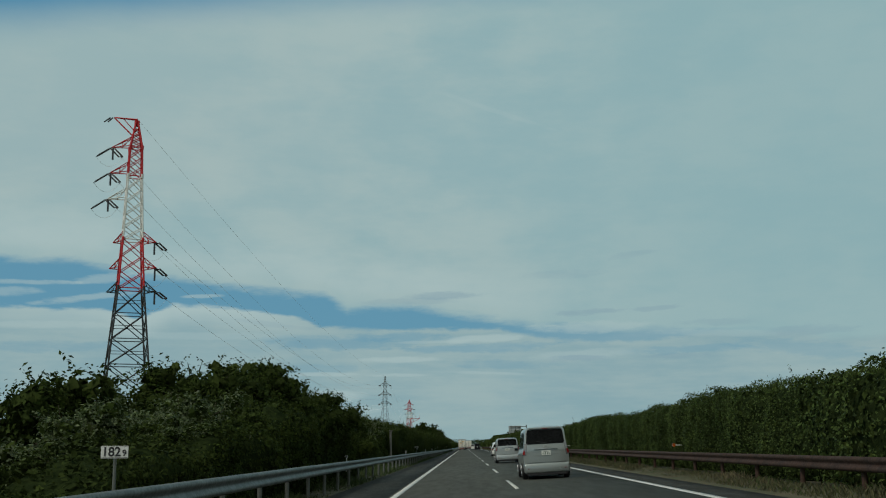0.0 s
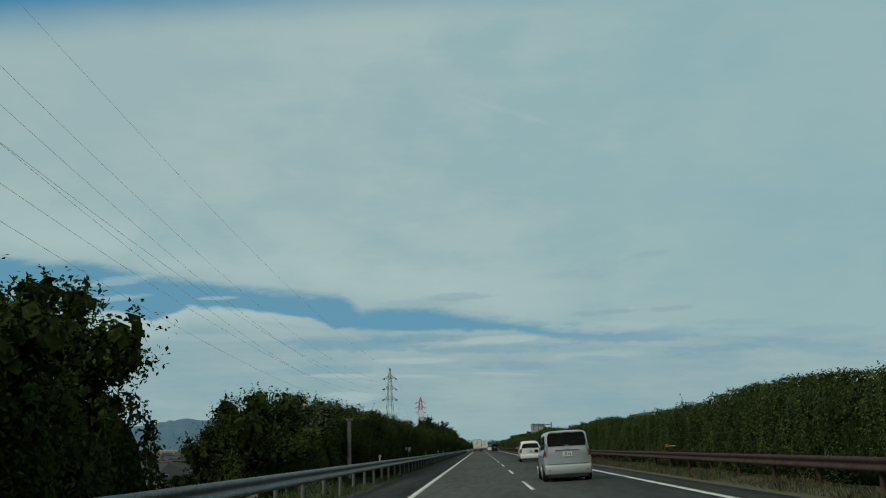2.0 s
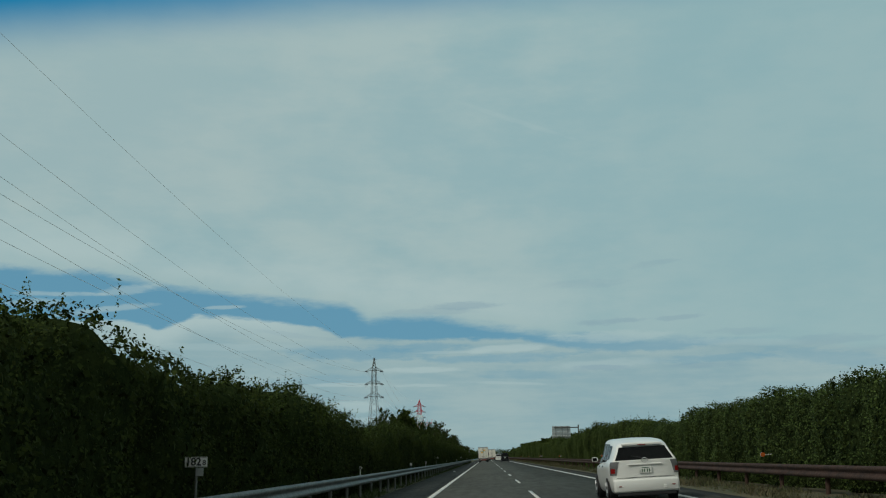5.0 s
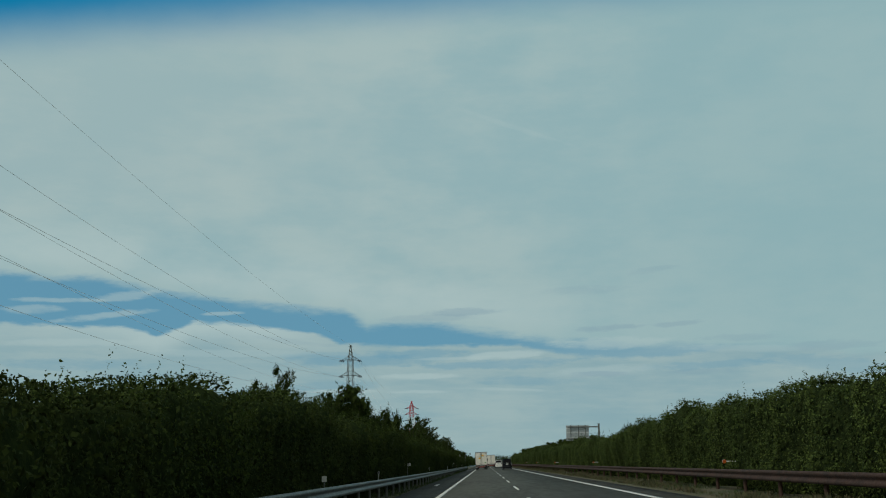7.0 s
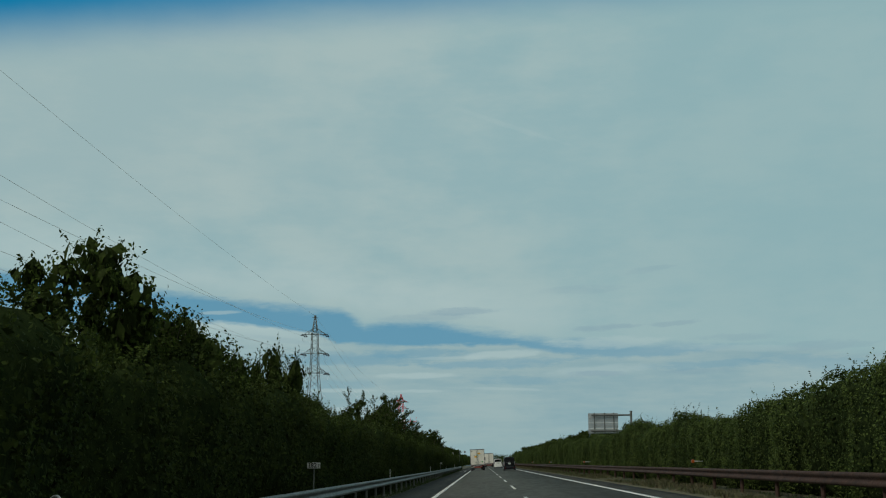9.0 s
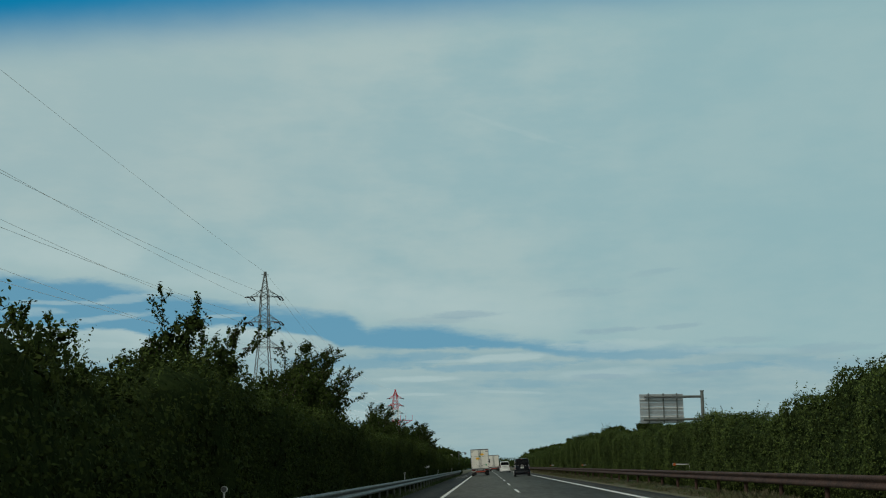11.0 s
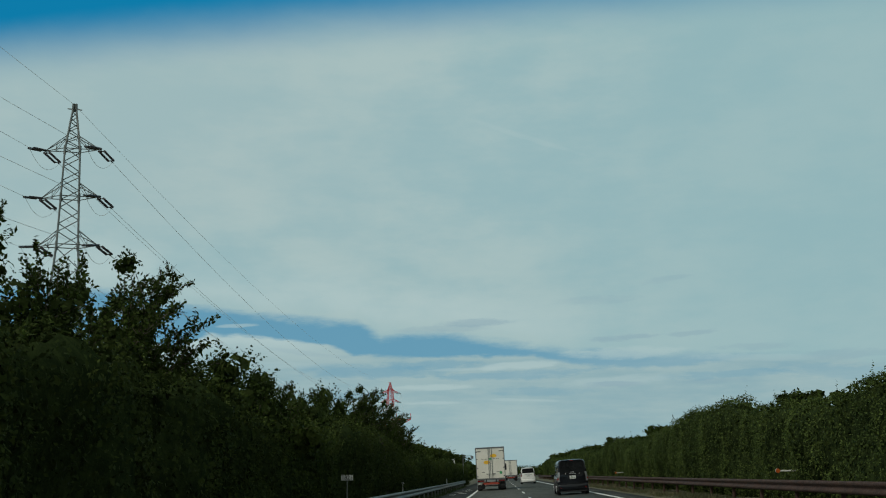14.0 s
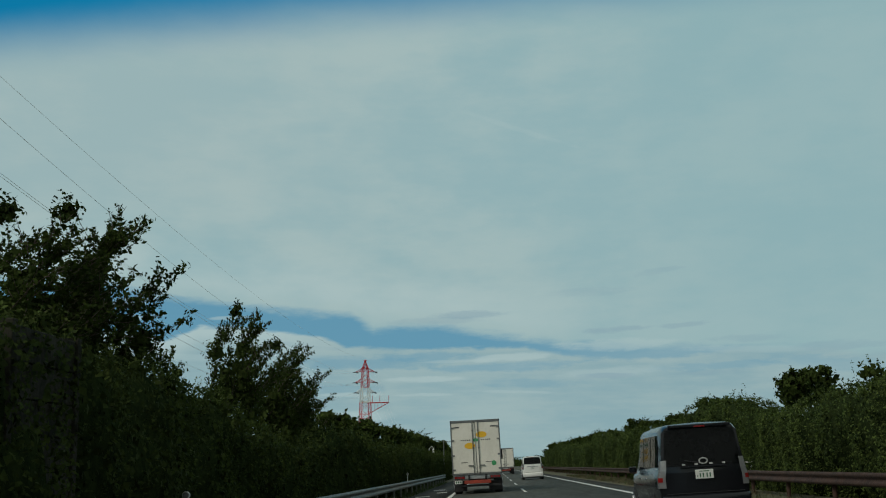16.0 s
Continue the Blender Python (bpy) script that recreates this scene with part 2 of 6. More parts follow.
LEAF_WILD = material("loose hedge leaves", (0.080, 0.112, 0.029), 0.7, second=(0.042, 0.066, 0.018), scale=0.5, island=0.50, translucent=0.25, specular=0.08)
LEAF_LIGHT = material("young and sunlit leaves", (0.104, 0.142, 0.040), 0.65, second=(0.050, 0.074, 0.015), scale=0.7, island=0.32, translucent=0.35, specular=0.08)
# highlights on glossy leaves are put into this pale base colour
LEAF_GLINT = material("glossy leaves with highlights in colour", (0.150, 0.190, 0.095), 0.55, second=(0.070, 0.098, 0.038), scale=0.9, island=0.50, translucent=0.3, specular=0.25)
LEAF_PALE = material("pale shrub leaves", (0.165, 0.185, 0.075), 0.65, second=(0.105, 0.125, 0.045), scale=0.9, island=0.35, translucent=0.3, specular=0.1)
# dark base colour stands in for the shade deep inside the hedges
CORE = material("hedge core with shade in colour", (0.029, 0.042, 0.014), 0.95, second=(0.014, 0.022, 0.009), scale=4.0, bump=1.0, bump_scale=14.0, specular=0.0)
BARK = material("bark", (0.085, 0.066, 0.048), 0.9, vary=0.4, scale=5.0, bump=0.8, bump_scale=30.0)
GALVANISED = material("galvanised steel", (0.165, 0.180, 0.165), 0.55, metal=0.4, second=(0.11, 0.12, 0.11), scale=1.2, bump=0.1)
RUST = material("brown weathered steel", (0.070, 0.040, 0.030), 0.8, metal=0.1, second=(0.036, 0.024, 0.020), scale=1.4, bump=0.3, island=0.15, specular=0.25)
PYLON_GREY = material("weathered zinc lattice", (0.034, 0.040, 0.042), 0.7, metal=0.0, second=(0.022, 0.027, 0.029), scale=0.5)
PYLON_PALE = material("pale zinc lattice", (0.20, 0.225, 0.22), 0.6, metal=0.3, second=(0.13, 0.15, 0.15), scale=0.5)
PYLON_RED = material("red mast paint", (0.58, 0.014, 0.020), 0.5, second=(0.44, 0.012, 0.016), scale=0.6)
PYLON_WHITE = material("white mast paint", (0.80, 0.81, 0.78), 0.5, second=(0.66, 0.67, 0.64), scale=0.6)
INSULATOR = material("dark porcelain", (0.045, 0.045, 0.05), 0.3, scale=3.0)
CABLE = material("aluminium cable", (0.82, 0.84, 0.84), 0.5, metal=0.0, scale=1.0)
WHITE_CAR = material("white car paint", (0.78, 0.79, 0.76), 0.30, vary=0.015, scale=1.0, coat=0.6, even=0.0)
SILVER_CAR = material("silver car paint", (0.36, 0.395, 0.39), 0.33, metal=0.5, vary=0.03, scale=1.0, coat=0.6, even=0.0)
BLACK_CAR = material("black car paint", (0.008, 0.009, 0.012), 0.22, vary=0.1, scale=1.0, coat=0.15, specular=0.35, even=0.0)
SILVER_PALE = material("pale silver car paint", (0.45, 0.49, 0.50), 0.33, metal=0.4, vary=0.03, scale=1.0, coat=0.6, even=0.0)
DARK_GLASS = material("tinted glass", (0.007, 0.008, 0.009), 0.06, vary=0.1, scale=2.0, specular=0.28, even=0.0)
SIDE_GLASS = material("side glass", (0.012, 0.018, 0.022), 0.05, vary=0.1, scale=2.0, specular=0.4, even=0.0)
RUBBER = material("tyre rubber", (0.022, 0.022, 0.023), 0.85, scale=9.0)
RIM = material("wheel alloy", (0.45, 0.46, 0.47), 0.35, metal=0.8, scale=6.0)
BLACK_PLASTIC = material("black plastic", (0.022, 0.022, 0.024), 0.6, scale=8.0)
RED_LENS = material("red lamp lens", (0.26, 0.014, 0.014), 0.18, scale=9.0, coat=0.6)
CLEAR_LENS = material("clear lamp lens", (0.28, 0.29, 0.30), 0.15, metal=0.3, scale=9.0, coat=0.8)
PLATE = material("number plate enamel", (0.72, 0.73, 0.70), 0.45, vary=0.06, scale=8.0)
PLATE_GREEN = material("plate green", (0.03, 0.12, 0.06), 0.5, scale=8.0)
BADGE = material("silver badge", (0.62, 0.63, 0.63), 0.3, metal=0.2, scale=8.0)
CHROME = material("chrome", (0.62, 0.63, 0.64), 0.14, metal=1.0, scale=8.0)
TRUCK_WHITE = material("truck body panel", (0.80, 0.78, 0.70), 0.45, second=(0.70, 0.68, 0.60), scale=0.9)
TRUCK_TRIM = material("aluminium trim", (0.22, 0.23, 0.23), 0.45, metal=0.6, scale=3.0)
TRUCK_RED = material("red underrun paint", (0.42, 0.060, 0.030), 0.55, second=(0.26, 0.04, 0.025), scale=2.0)
YELLOW = material("yellow decal", (0.86, 0.50, 0.03), 0.45, vary=0.08, scale=3.0)
GREEN = material("green decal", (0.06, 0.36, 0.14), 0.45, vary=0.1, scale=3.0)
INK = material("dark lettering", (0.03, 0.03, 0.035), 0.5, scale=5.0)
SIGN_WHITE = material("white sign sheet", (0.74, 0.76, 0.74), 0.5, vary=0.1, scale=6.0)
ORANGE = material("orange reflector", (0.55, 0.12, 0.02), 0.3, scale=9.0, coat=0.5)
SIGN_BACK = material("aluminium sign back", (0.42, 0.45, 0.46), 0.5, metal=0.5, second=(0.33, 0.36, 0.37), scale=1.5)
# boards darkened in base colour for the shade they stand in
BOARD_SHADED = material("grey boards with shade in colour", (0.048, 0.046, 0.036), 0.95, second=(0.020, 0.021, 0.016), scale=1.6, bump=0.4, bump_scale=18.0, specular=0.1)
CONCRETE = material("weathered concrete", (0.26, 0.25, 0.23), 0.9, second=(0.16, 0.155, 0.145), scale=1.3, bump=0.4, bump_scale=20.0)
PLASTER = material("house plaster", (0.30, 0.29, 0.27), 0.85, vary=0.15, scale=0.6, random_object=0.45)
ROOF_TILE = material("dark roof tile", (0.046, 0.044, 0.043), 0.7, vary=0.3, scale=1.5, random_object=0.4)
TEAL = material("teal roof sheet", (0.10, 0.26, 0.27), 0.5, vary=0.2, scale=0.5)
# the blue of hazy distance is put into the hills' base colour
HILL_HAZY = material("wooded hills in hazy blue", (0.085, 0.165, 0.225), 0.95, second=(0.070, 0.145, 0.200), scale=0.004)


# ---------------------------------------------------------------- building helpers
def thing(name, at, label, category, group="", kind="", turn=0.0, roll=0.0):
    ob = new(name)
    ob.empty_display_size = 0.3
    ob.matrix_basis = pose(at[0], at[1], at[2], 0, roll, turn)
    return tagged(ob, label, category, group, kind)


def part(name, bm, mat, parent, label="", smooth=None):
    """Links a bmesh (or a mesh) as one object under its thing or part."""
    if isinstance(bm, bmesh.types.BMesh):
        me = bpy.data.meshes.new(name)
        bm.to_mesh(me)
        bm.free()
    else:
        me = bm
    if not me.materials:
        me.materials.append(mat)
    if smooth is not None:
        me.polygons.foreach_set("use_smooth", [True] * len(me.polygons))
        me.set_sharp_from_angle(angle=radians(smooth))
    ob = new(name, me)
    ob.parent = parent
    return tagged(ob, label)


def mesh_np(name, verts, faces):
    me = bpy.data.meshes.new(name)
    verts, faces = np.asarray(verts, np.float32), np.asarray(faces, np.int32)
    k = faces.shape[1]
    me.vertices.add(len(verts))
    me.vertices.foreach_set("co", verts.ravel())
    me.loops.add(faces.size)
    me.loops.foreach_set("vertex_index", faces.ravel())
    me.polygons.add(len(faces))
    me.polygons.foreach_set("loop_start", np.arange(0, faces.size, k, dtype=np.int32))
    me.polygons.foreach_set("loop_total", np.full(len(faces), k, np.int32))
    me.update(calc_edges=True)
    return me


def box(bm, x0, x1, y0, y1, z0, z1, bevel=0.0):
    made = bmesh.ops.create_cube(bm, size=1.0, matrix=Matrix.LocRotScale(((x0 + x1) / 2, (y0 + y1) / 2, (z0 + z1) / 2), None, (abs(x1 - x0), abs(y1 - y0), abs(z1 - z0))))
    if bevel:
        edges = list({e for v in made["verts"] for e in v.link_edges})
        bmesh.ops.bevel(bm, geom=edges, offset=bevel, segments=2, affect="EDGES", profile=0.5)
    return bm


def boxed(*size, bevel=0.0):
    return box(bmesh.new(), *size, bevel=bevel)


def rod(bm, a, b, r0, r1=None, sides=6):
    a, b = Vector(a), Vector(b)
    m = Matrix.Translation((a + b) / 2) @ (b - a).to_track_quat("Z", "Y").to_matrix().to_4x4()
    bmesh.ops.create_cone(bm, cap_ends=True, segments=sides, radius1=r0, radius2=r0 if r1 is None else r1, depth=(b - a).length, matrix=m)
    return bm


def disc(bm, at, r, depth, axis="X", sides=24):
    turn = {"X": Euler((0, radians(90), 0)), "Y": Euler((radians(90), 0, 0)), "Z": Euler((0, 0, 0))}[axis]
    bmesh.ops.create_cone(bm, cap_ends=True, segments=sides, radius1=r, radius2=r, depth=depth, matrix=Matrix.LocRotScale(at, turn, None))
    return bm


def text_mesh(name, words, size):
    cu = bpy.data.curves.new(name, "FONT")
    cu.offset = size * 0.022
    cu.body, cu.size, cu.extrude, cu.align_x, cu.align_y = words, size, 0.0015, "CENTER", "CENTER"
    ob = bpy.data.objects.new(name, cu)
    scene.collection.objects.link(ob)
    me = bpy.data.meshes.new_from_object(ob.evaluated_get(bpy.context.evaluated_depsgraph_get()))
    bpy.data.objects.remove(ob)
    me.transform(Euler((radians(90), 0, 0)).to_matrix().to_4x4())
    return me


def lattice_noise(x, y, z, seed=0):
    """Smooth value noise in 0..1 for arrays."""
    def h(i, j, k):
        v = (i * 374761393 + j * 668265263 + k * 2147483647 + seed * 1274126177) & 0xFFFFFFFF
        v = ((v ^ (v >> 13)) * 1274126177) & 0xFFFFFFFF
        return ((v ^ (v >> 16)) & 0xFFFF) / 65535.0
    x, y, z = (np.asarray(a, float) for a in np.broadcast_arrays(x, y, z))
    i, j, k = (np.floor(a).astype(np.int64) for a in (x, y, z))
    u, v, w = x - i, y - j, z - k
    u, v, w = (a * a * (3 - 2 * a) for a in (u, v, w))
    out = 0
    for di, fu in ((0, 1 - u), (1, u)):
        for dj, fv in ((0, 1 - v), (1, v)):
            for dk, fw in ((0, 1 - w), (1, w)):
                out = out + h(i + di, j + dj, k + dk) * fu * fv * fw
    return out


def leaf_mesh(name, points, normals, size, rng, ragged=0.8, slim=0.5):
    """Pointed leaf blades, slightly folded, at the points."""
    n = len(points)
    nrm = normals + rng.normal(0, ragged, (n, 3))
    nrm /= np.linalg.norm(nrm, axis=1, keepdims=True) + 1e-9
    t = np.cross(nrm, rng.normal(0, 1, (n, 3)))
    t /= np.linalg.norm(t, axis=1, keepdims=True) + 1e-9
    s = np.cross(nrm, t)
    L = (size * rng.uniform(0.6, 1.4, n))[:, None]
    v = np.stack((points - t * L * 0.5, points + s * L * slim * 0.5 + nrm * L * 0.08, points + t * L * 0.5, points - s * L * slim * 0.5 + nrm * L * 0.08), 1)
    return mesh_np(name, v.reshape(-1, 3), np.arange(4 * n).reshape(n, 4))


CROSS_FALL = 0.05


def road_z(x):
    return CROSS_FALL * x


GROUND = ((-4500.0, -7.5), (-60.0, -7.5), (-19.0, -7.0), (-6.4, -0.36), (-4.30, -0.25), (-4.29, -0.34), (6.19, 0.20), (6.20, 0.31), (8.3, 0.42), (10.19, 0.46),
          (10.2, 0.34), (16.6, 0.34), (16.61, 0.47), (26.0, 0.5), (60.0, 0.5), (4500.0, 0.5))


def ground_z(x):
    return float(np.interp(x, [p[0] for p in GROUND], [p[1] for p in GROUND]))


# ---------------------------------------------------------------- ground and road
def build_ground():
    ys = [-400.0] + [float(v) for v in range(-60, 720, 6)] + [900.0, 1300.0, 2000.0, 3000.0, 4500.0]
    xs = []
    for a, b in zip(GROUND, GROUND[1:]):
        k = max(1, min(8, int((b[0] - a[0]) / 1.6))) if abs(a[0]) < 70 and abs(b[0]) < 70 else 1
        xs += [a[0] + (b[0] - a[0]) * i / k for i in range(k)]
    xs.append(GROUND[-1][0])
    X, Y = np.meshgrid(xs, ys)
    Z = np.interp(X, [p[0] for p in GROUND], [p[1] for p in GROUND])
    soft = (X < -4.35) & (X > -60) | (X > 6.25) & (X < 10.1)
    Z = Z + np.where(soft, (lattice_noise(X * 0.7, Y * 0.35, 0 * X, 3) - 0.5) * 0.08, 0)
    v = np.stack((X, Y, Z), -1).reshape(-1, 3)
    w, h = len(xs), len(ys)
    f = [(j * w + i, j * w + i + 1, (j + 1) * w + i + 1, (j + 1) * w + i) for j in range(h - 1) for i in range(w - 1)]
    ob = new("ground", mesh_np("ground", v, f))
    ob.data.materials.append(EARTH)
    tagged(ob, "grassy embankment and flat plain beside the motorway", "ground", kind="structure")


def slab(name, x0, x1, y0, y1, mat, label, lift=0.0, thick=0.10, flat=None, parent=None):
    z0, z1 = (road_z(x0), road_z(x1)) if flat is None else (flat, flat)
    ys = np.linspace(y0, y1, max(2, int((y1 - y0) / 40) + 1))
    v, f = [], []
    for y in ys:
        v += [(x0, y, z0 + lift), (x1, y, z1 + lift), (x1, y, z1 + lift - thick), (x0, y, z0 + lift - thick)]
    for i in range(len(ys) - 1):
        a, b = 4 * i, 4 * i + 4
        f += [(a + k, a + (k + 1) % 4, b + (k + 1) % 4, b + k) for k in range(4)]
    f += [(0, 1, 2, 3), (len(v) - 1, len(v) - 2, len(v) - 3, len(v) - 4)]
    me = mesh_np(name, v, f)
    me.materials.append(mat)
    bm = bmesh.new()
    bm.from_mesh(me)
    bmesh.ops.recalc_face_normals(bm, faces=bm.faces)
    bm.to_mesh(me)
    bm.free()
    ob = new(name, me)
    if parent:
        ob.parent = parent
        return ob
    return tagged(ob, label, name.split("_")[0], kind="structure")


LINE_LEFT, LINE_MID, LINE_RIGHT = -2.02, 1.55, 5.15
build_ground()
slab("road", -2.2, 5.35, -60, 2600, ASPHALT, "worn grey asphalt carriageway with two lanes")
shoulder = slab("shoulder_left", -4.30, -2.2, -60, 2600, ASPHALT_OLD, "dark asphalt hard shoulder beside the lanes", lift=-0.003)
tagged(shoulder, category="road")
tagged(slab("shoulder_right", 5.35, 6.2, -60, 2600, ASPHALT_OLD, "narrow asphalt strip beside the grassy median", lift=-0.003), category="road")
slab("road_opposite", 10.2, 16.6, -60, 2600, ASPHALT, "grey asphalt carriageway beyond the median hedge", flat=0.45)
slab("marking_left", LINE_LEFT - 0.10, LINE_LEFT + 0.10, -60, 2000, PAINT, "solid white edge line along the hard shoulder", lift=0.004, thick=0.006)
slab("marking_right", LINE_RIGHT - 0.10, LINE_RIGHT + 0.10, -60, 2000, PAINT, "solid white edge line along the median", lift=0.004, thick=0.006)
lane_line = thing("marking_centre", (0, 0, 0), "dashed white line between the two lanes", "marking", kind="structure")
for i in range(-3, 45):
    slab("dash", LINE_MID - 0.06, LINE_MID + 0.06, 33.6 + 20 * i, 41.6 + 20 * i, PAINT, "", lift=0.004, thick=0.006, parent=lane_line)
shoulder_marks = thing("marking_shoulder", (0, 0, 0), "worn white paint marks on the hard shoulder", "marking", kind="structure")
for x0, x1, y0, y1 in ((-3.5, -3.3, 217.0, 222.0), (-3.9, -3.4, 366.0, 367.2), (-3.3, -2.7, 370.0, 371.0), (-3.9, -3.2, 377.0, 378.0), (-3.2, -2.6, 384.0, 385.0), (-3.8, -3.0, 392.0, 393.0)):
    slab("stroke", x0, x1, y0, y1, PAINT, "", lift=0.004, thick=0.006, parent=shoulder_marks)


# ---------------------------------------------------------------- guard rails
def beam_mesh(name, length, mirror=1, height=0.35):
    """A W-shaped beam of steel sheet, 4 mm thick with rolled lips."""
    prof = [(0.00, -0.5), (0.055, -0.44), (0.075, -0.30), (0.055, -0.17), (0.015, -0.06), (0.015, 0.06), (0.055, 0.17), (0.075, 0.30), (0.055, 0.44), (0.00, 0.5)]
    pts = [(mirror * a, b * height) for a, b in prof]
    back = [(p[0] - mirror * 0.006, p[1]) for p in pts][::-1]
    ring = pts + back
    k = len(ring)
    v = [(x, y, z) for y in (0.0, length) for x, z in ring]
    f = [(i, (i + 1) % k, k + (i + 1) % k, k + i) for i in range(k)]
    return mesh_np(name, v, f)


def guard_rail(name, x, base, top, y0, y1, mirror, mat, post_mat, label, falls=((0, 0), (1, 0)), tall=0.35):
    rail = thing(name, (x, y0, base), label, "guard rail", kind="structure")
    step = 4.0
    beam = beam_mesh("beam", step + 0.08, mirror, tall)
    beam.materials.append(mat)
    post = bpy.data.meshes.new("post")
    bm = bmesh.new()
    rod(bm, (0, 0, -0.15), (0, 0, top - 0.05), 0.057, sides=12)
    bm.to_mesh(post)
    bm.free()
    post.materials.append(post_mat)
    block = bpy.data.meshes.new("spacer")
    bm = boxed(0, mirror * 0.10, -0.05, 0.05, top - 0.25, top - 0.10, bevel=0.006)
    bm.to_mesh(block)
    bm.free()
    block.materials.append(post_mat)
    count = int((y1 - y0) / step)
    for i in range(count):
        drop = float(np.interp(y0 + i * step, [q[0] for q in falls], [q[1] for q in falls]))
        b = part("beam", beam, mat, rail)
        b.location = (mirror * 0.10 + 0.002 * (i % 2), i * step, top - 0.175 + drop)
        p = part("post", post, post_mat, rail)
        p.location = (0, i * step + 0.04, drop)
        s = part("spacer", block, post_mat, rail)
        s.location = (0, i * step + 0.04, drop)
    return rail


guard_rail("guard_rail", -4.72, -0.27, 1.07, -14.0, 430.0, 1, GALVANISED, GALVANISED, "galvanised steel W-beam guard rail on round posts",
           falls=((30, -0.02), (80, -0.05), (140, -0.11), (280, -0.23), (500, -0.25)))
guard_rail("median_rail", 7.72, 0.36, 0.74, -10.0, 510.0, -1, RUST, RUST, "brown weathered steel guard rail below the median hedge", tall=0.29)


def delineator(at, side, mat, label):
    ob = thing("delineator", at, label, "reflector", "reflectors along the rails")
    bm = rod(bmesh.new(), (0, 0, 0), (0, 0, 0.60), 0.022, sides=10) if side < 0 else rod(bmesh.new(), (0.62, 0, -0.3), (0.62, 0, 0.37), 0.022, sides=10)
    part("stem", bm, SIGN_WHITE, ob)
    z = 0.62 if side < 0 else 0.37
    if side > 0:
        part("bracket", boxed(-0.02, 0.64, -0.012, 0.012, z - 0.02, z + 0.02, bevel=0.004), SIGN_WHITE, ob)
    part("housing", disc(bmesh.new(), (0, 0.02, z), 0.062, 0.045, "Y"), SIGN_WHITE, ob)
    part("lens", disc(bmesh.new(), (0, -0.012, z), 0.050 if side < 0 else 0.062, 0.02, "Y"), mat, ob)


for i in range(8):
    delineator((-5.02, 48.0 + 48.4 * i, 0.30), -1, CLEAR_LENS, "small round white reflector on a stem behind the rail")
for i in range(8):
    delineator((7.86, 42.5 + 45.0 * i, 0.94), 1, ORANGE, "round orange reflector on a white bracket over the median rail")


# ---------------------------------------------------------------- hedges
def hedge_run(name, y0, y1, front, depth, height, ground, facing, leaf, mat, seed, density, rough, label, wild=0.0, dip=None, taper=0.0, cap=False, lumps=1.0, young=None):
    """One stretch of hedge. front: x of the face towards the road. facing: +1 if that face looks to +x."""
    rng = np.random.default_rng(seed)
    yc = (y0 + y1) / 2
    ob = thing(name, (front - facing * depth / 2, yc, ground), label, "hedge", "hedge along the motorway")

    def shape(y, s):
        """Cross-section, s 0..1: up the face, over the top, down the back; returns x, z and the outward normal."""
        yy = y + yc
        H = (np.interp(yy, [q[0] for q in height], [q[1] for q in height]) if isinstance(height, tuple) else height) + (lattice_noise(yy * 0.11, 1.5 + 0 * y, 0 * y, 11) - 0.5) * 0.85 * rough + (lattice_noise(yy * 0.45, 4.5 + 0 * y, 0 * y, 12) - 0.5) * 0.55 * rough
        if taper:
            H = H * np.sqrt(np.clip(np.minimum(yy - y0, y1 - yy) / taper, 0.02, 1.0))
        if dip:
            H = H - dip[2] * np.exp(-((yy - dip[0]) / dip[1]) ** 4)
        a, b = 0.46, 0.64
        x = np.where(s < a, 0.0, np.where(s < b, 0.22 + (s - a) / (b - a) * (depth - 0.44), depth))
        z = np.where(s < a, s / a * H, np.where(s < b, H, (1 - s) / (1 - b) * H))
        top = (s >= a) & (s < b)
        nx = np.where(s < a, 1.0, np.where(s < b, 0.0, -1.0))
        # round the shoulder
        k = np.clip(1 - np.abs(z - H) / 0.5, 0, 1) * (~top)
        x = x + np.where(s < a, 1, -1) * k * k * 0.22
        lump = (lattice_noise(yy * 0.55, z * 0.6, x * 0.6, 5) - 0.5) * 0.55 * rough * lumps + (lattice_noise(yy * 1.6, z * 1.6, x * 1.6, 6) - 0.5) * 0.28 + (lattice_noise(yy * 0.85, 0.2 * z, 0 * z, 7) - 0.5) * 0.30
        sag = np.clip(1 - z / 0.7, 0, 1) * 0.25
        x = x - nx * (lump - sag)
        z = z + top * lump * 0.9
        return depth / 2 - x, z, nx, top

    # core: a filler mass, the hedge's inner shade put into its dark colour
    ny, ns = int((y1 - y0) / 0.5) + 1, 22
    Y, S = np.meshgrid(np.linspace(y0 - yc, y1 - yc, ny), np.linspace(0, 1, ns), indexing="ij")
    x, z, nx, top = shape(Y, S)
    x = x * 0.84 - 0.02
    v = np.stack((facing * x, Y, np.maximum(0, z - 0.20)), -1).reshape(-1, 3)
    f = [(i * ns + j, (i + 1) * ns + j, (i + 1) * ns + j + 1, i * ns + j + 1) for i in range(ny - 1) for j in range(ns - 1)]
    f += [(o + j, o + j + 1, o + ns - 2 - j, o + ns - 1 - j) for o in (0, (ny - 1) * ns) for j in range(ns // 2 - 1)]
    part("core", mesh_np("core", v, f), CORE, ob, "filler mass coloured dark as inner shade")
    # large leaves behind the outer ones, shade put into their colour
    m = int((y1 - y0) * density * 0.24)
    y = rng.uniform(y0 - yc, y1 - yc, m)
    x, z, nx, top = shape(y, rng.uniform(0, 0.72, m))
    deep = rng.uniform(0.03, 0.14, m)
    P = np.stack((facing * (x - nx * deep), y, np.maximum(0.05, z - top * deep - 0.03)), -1)
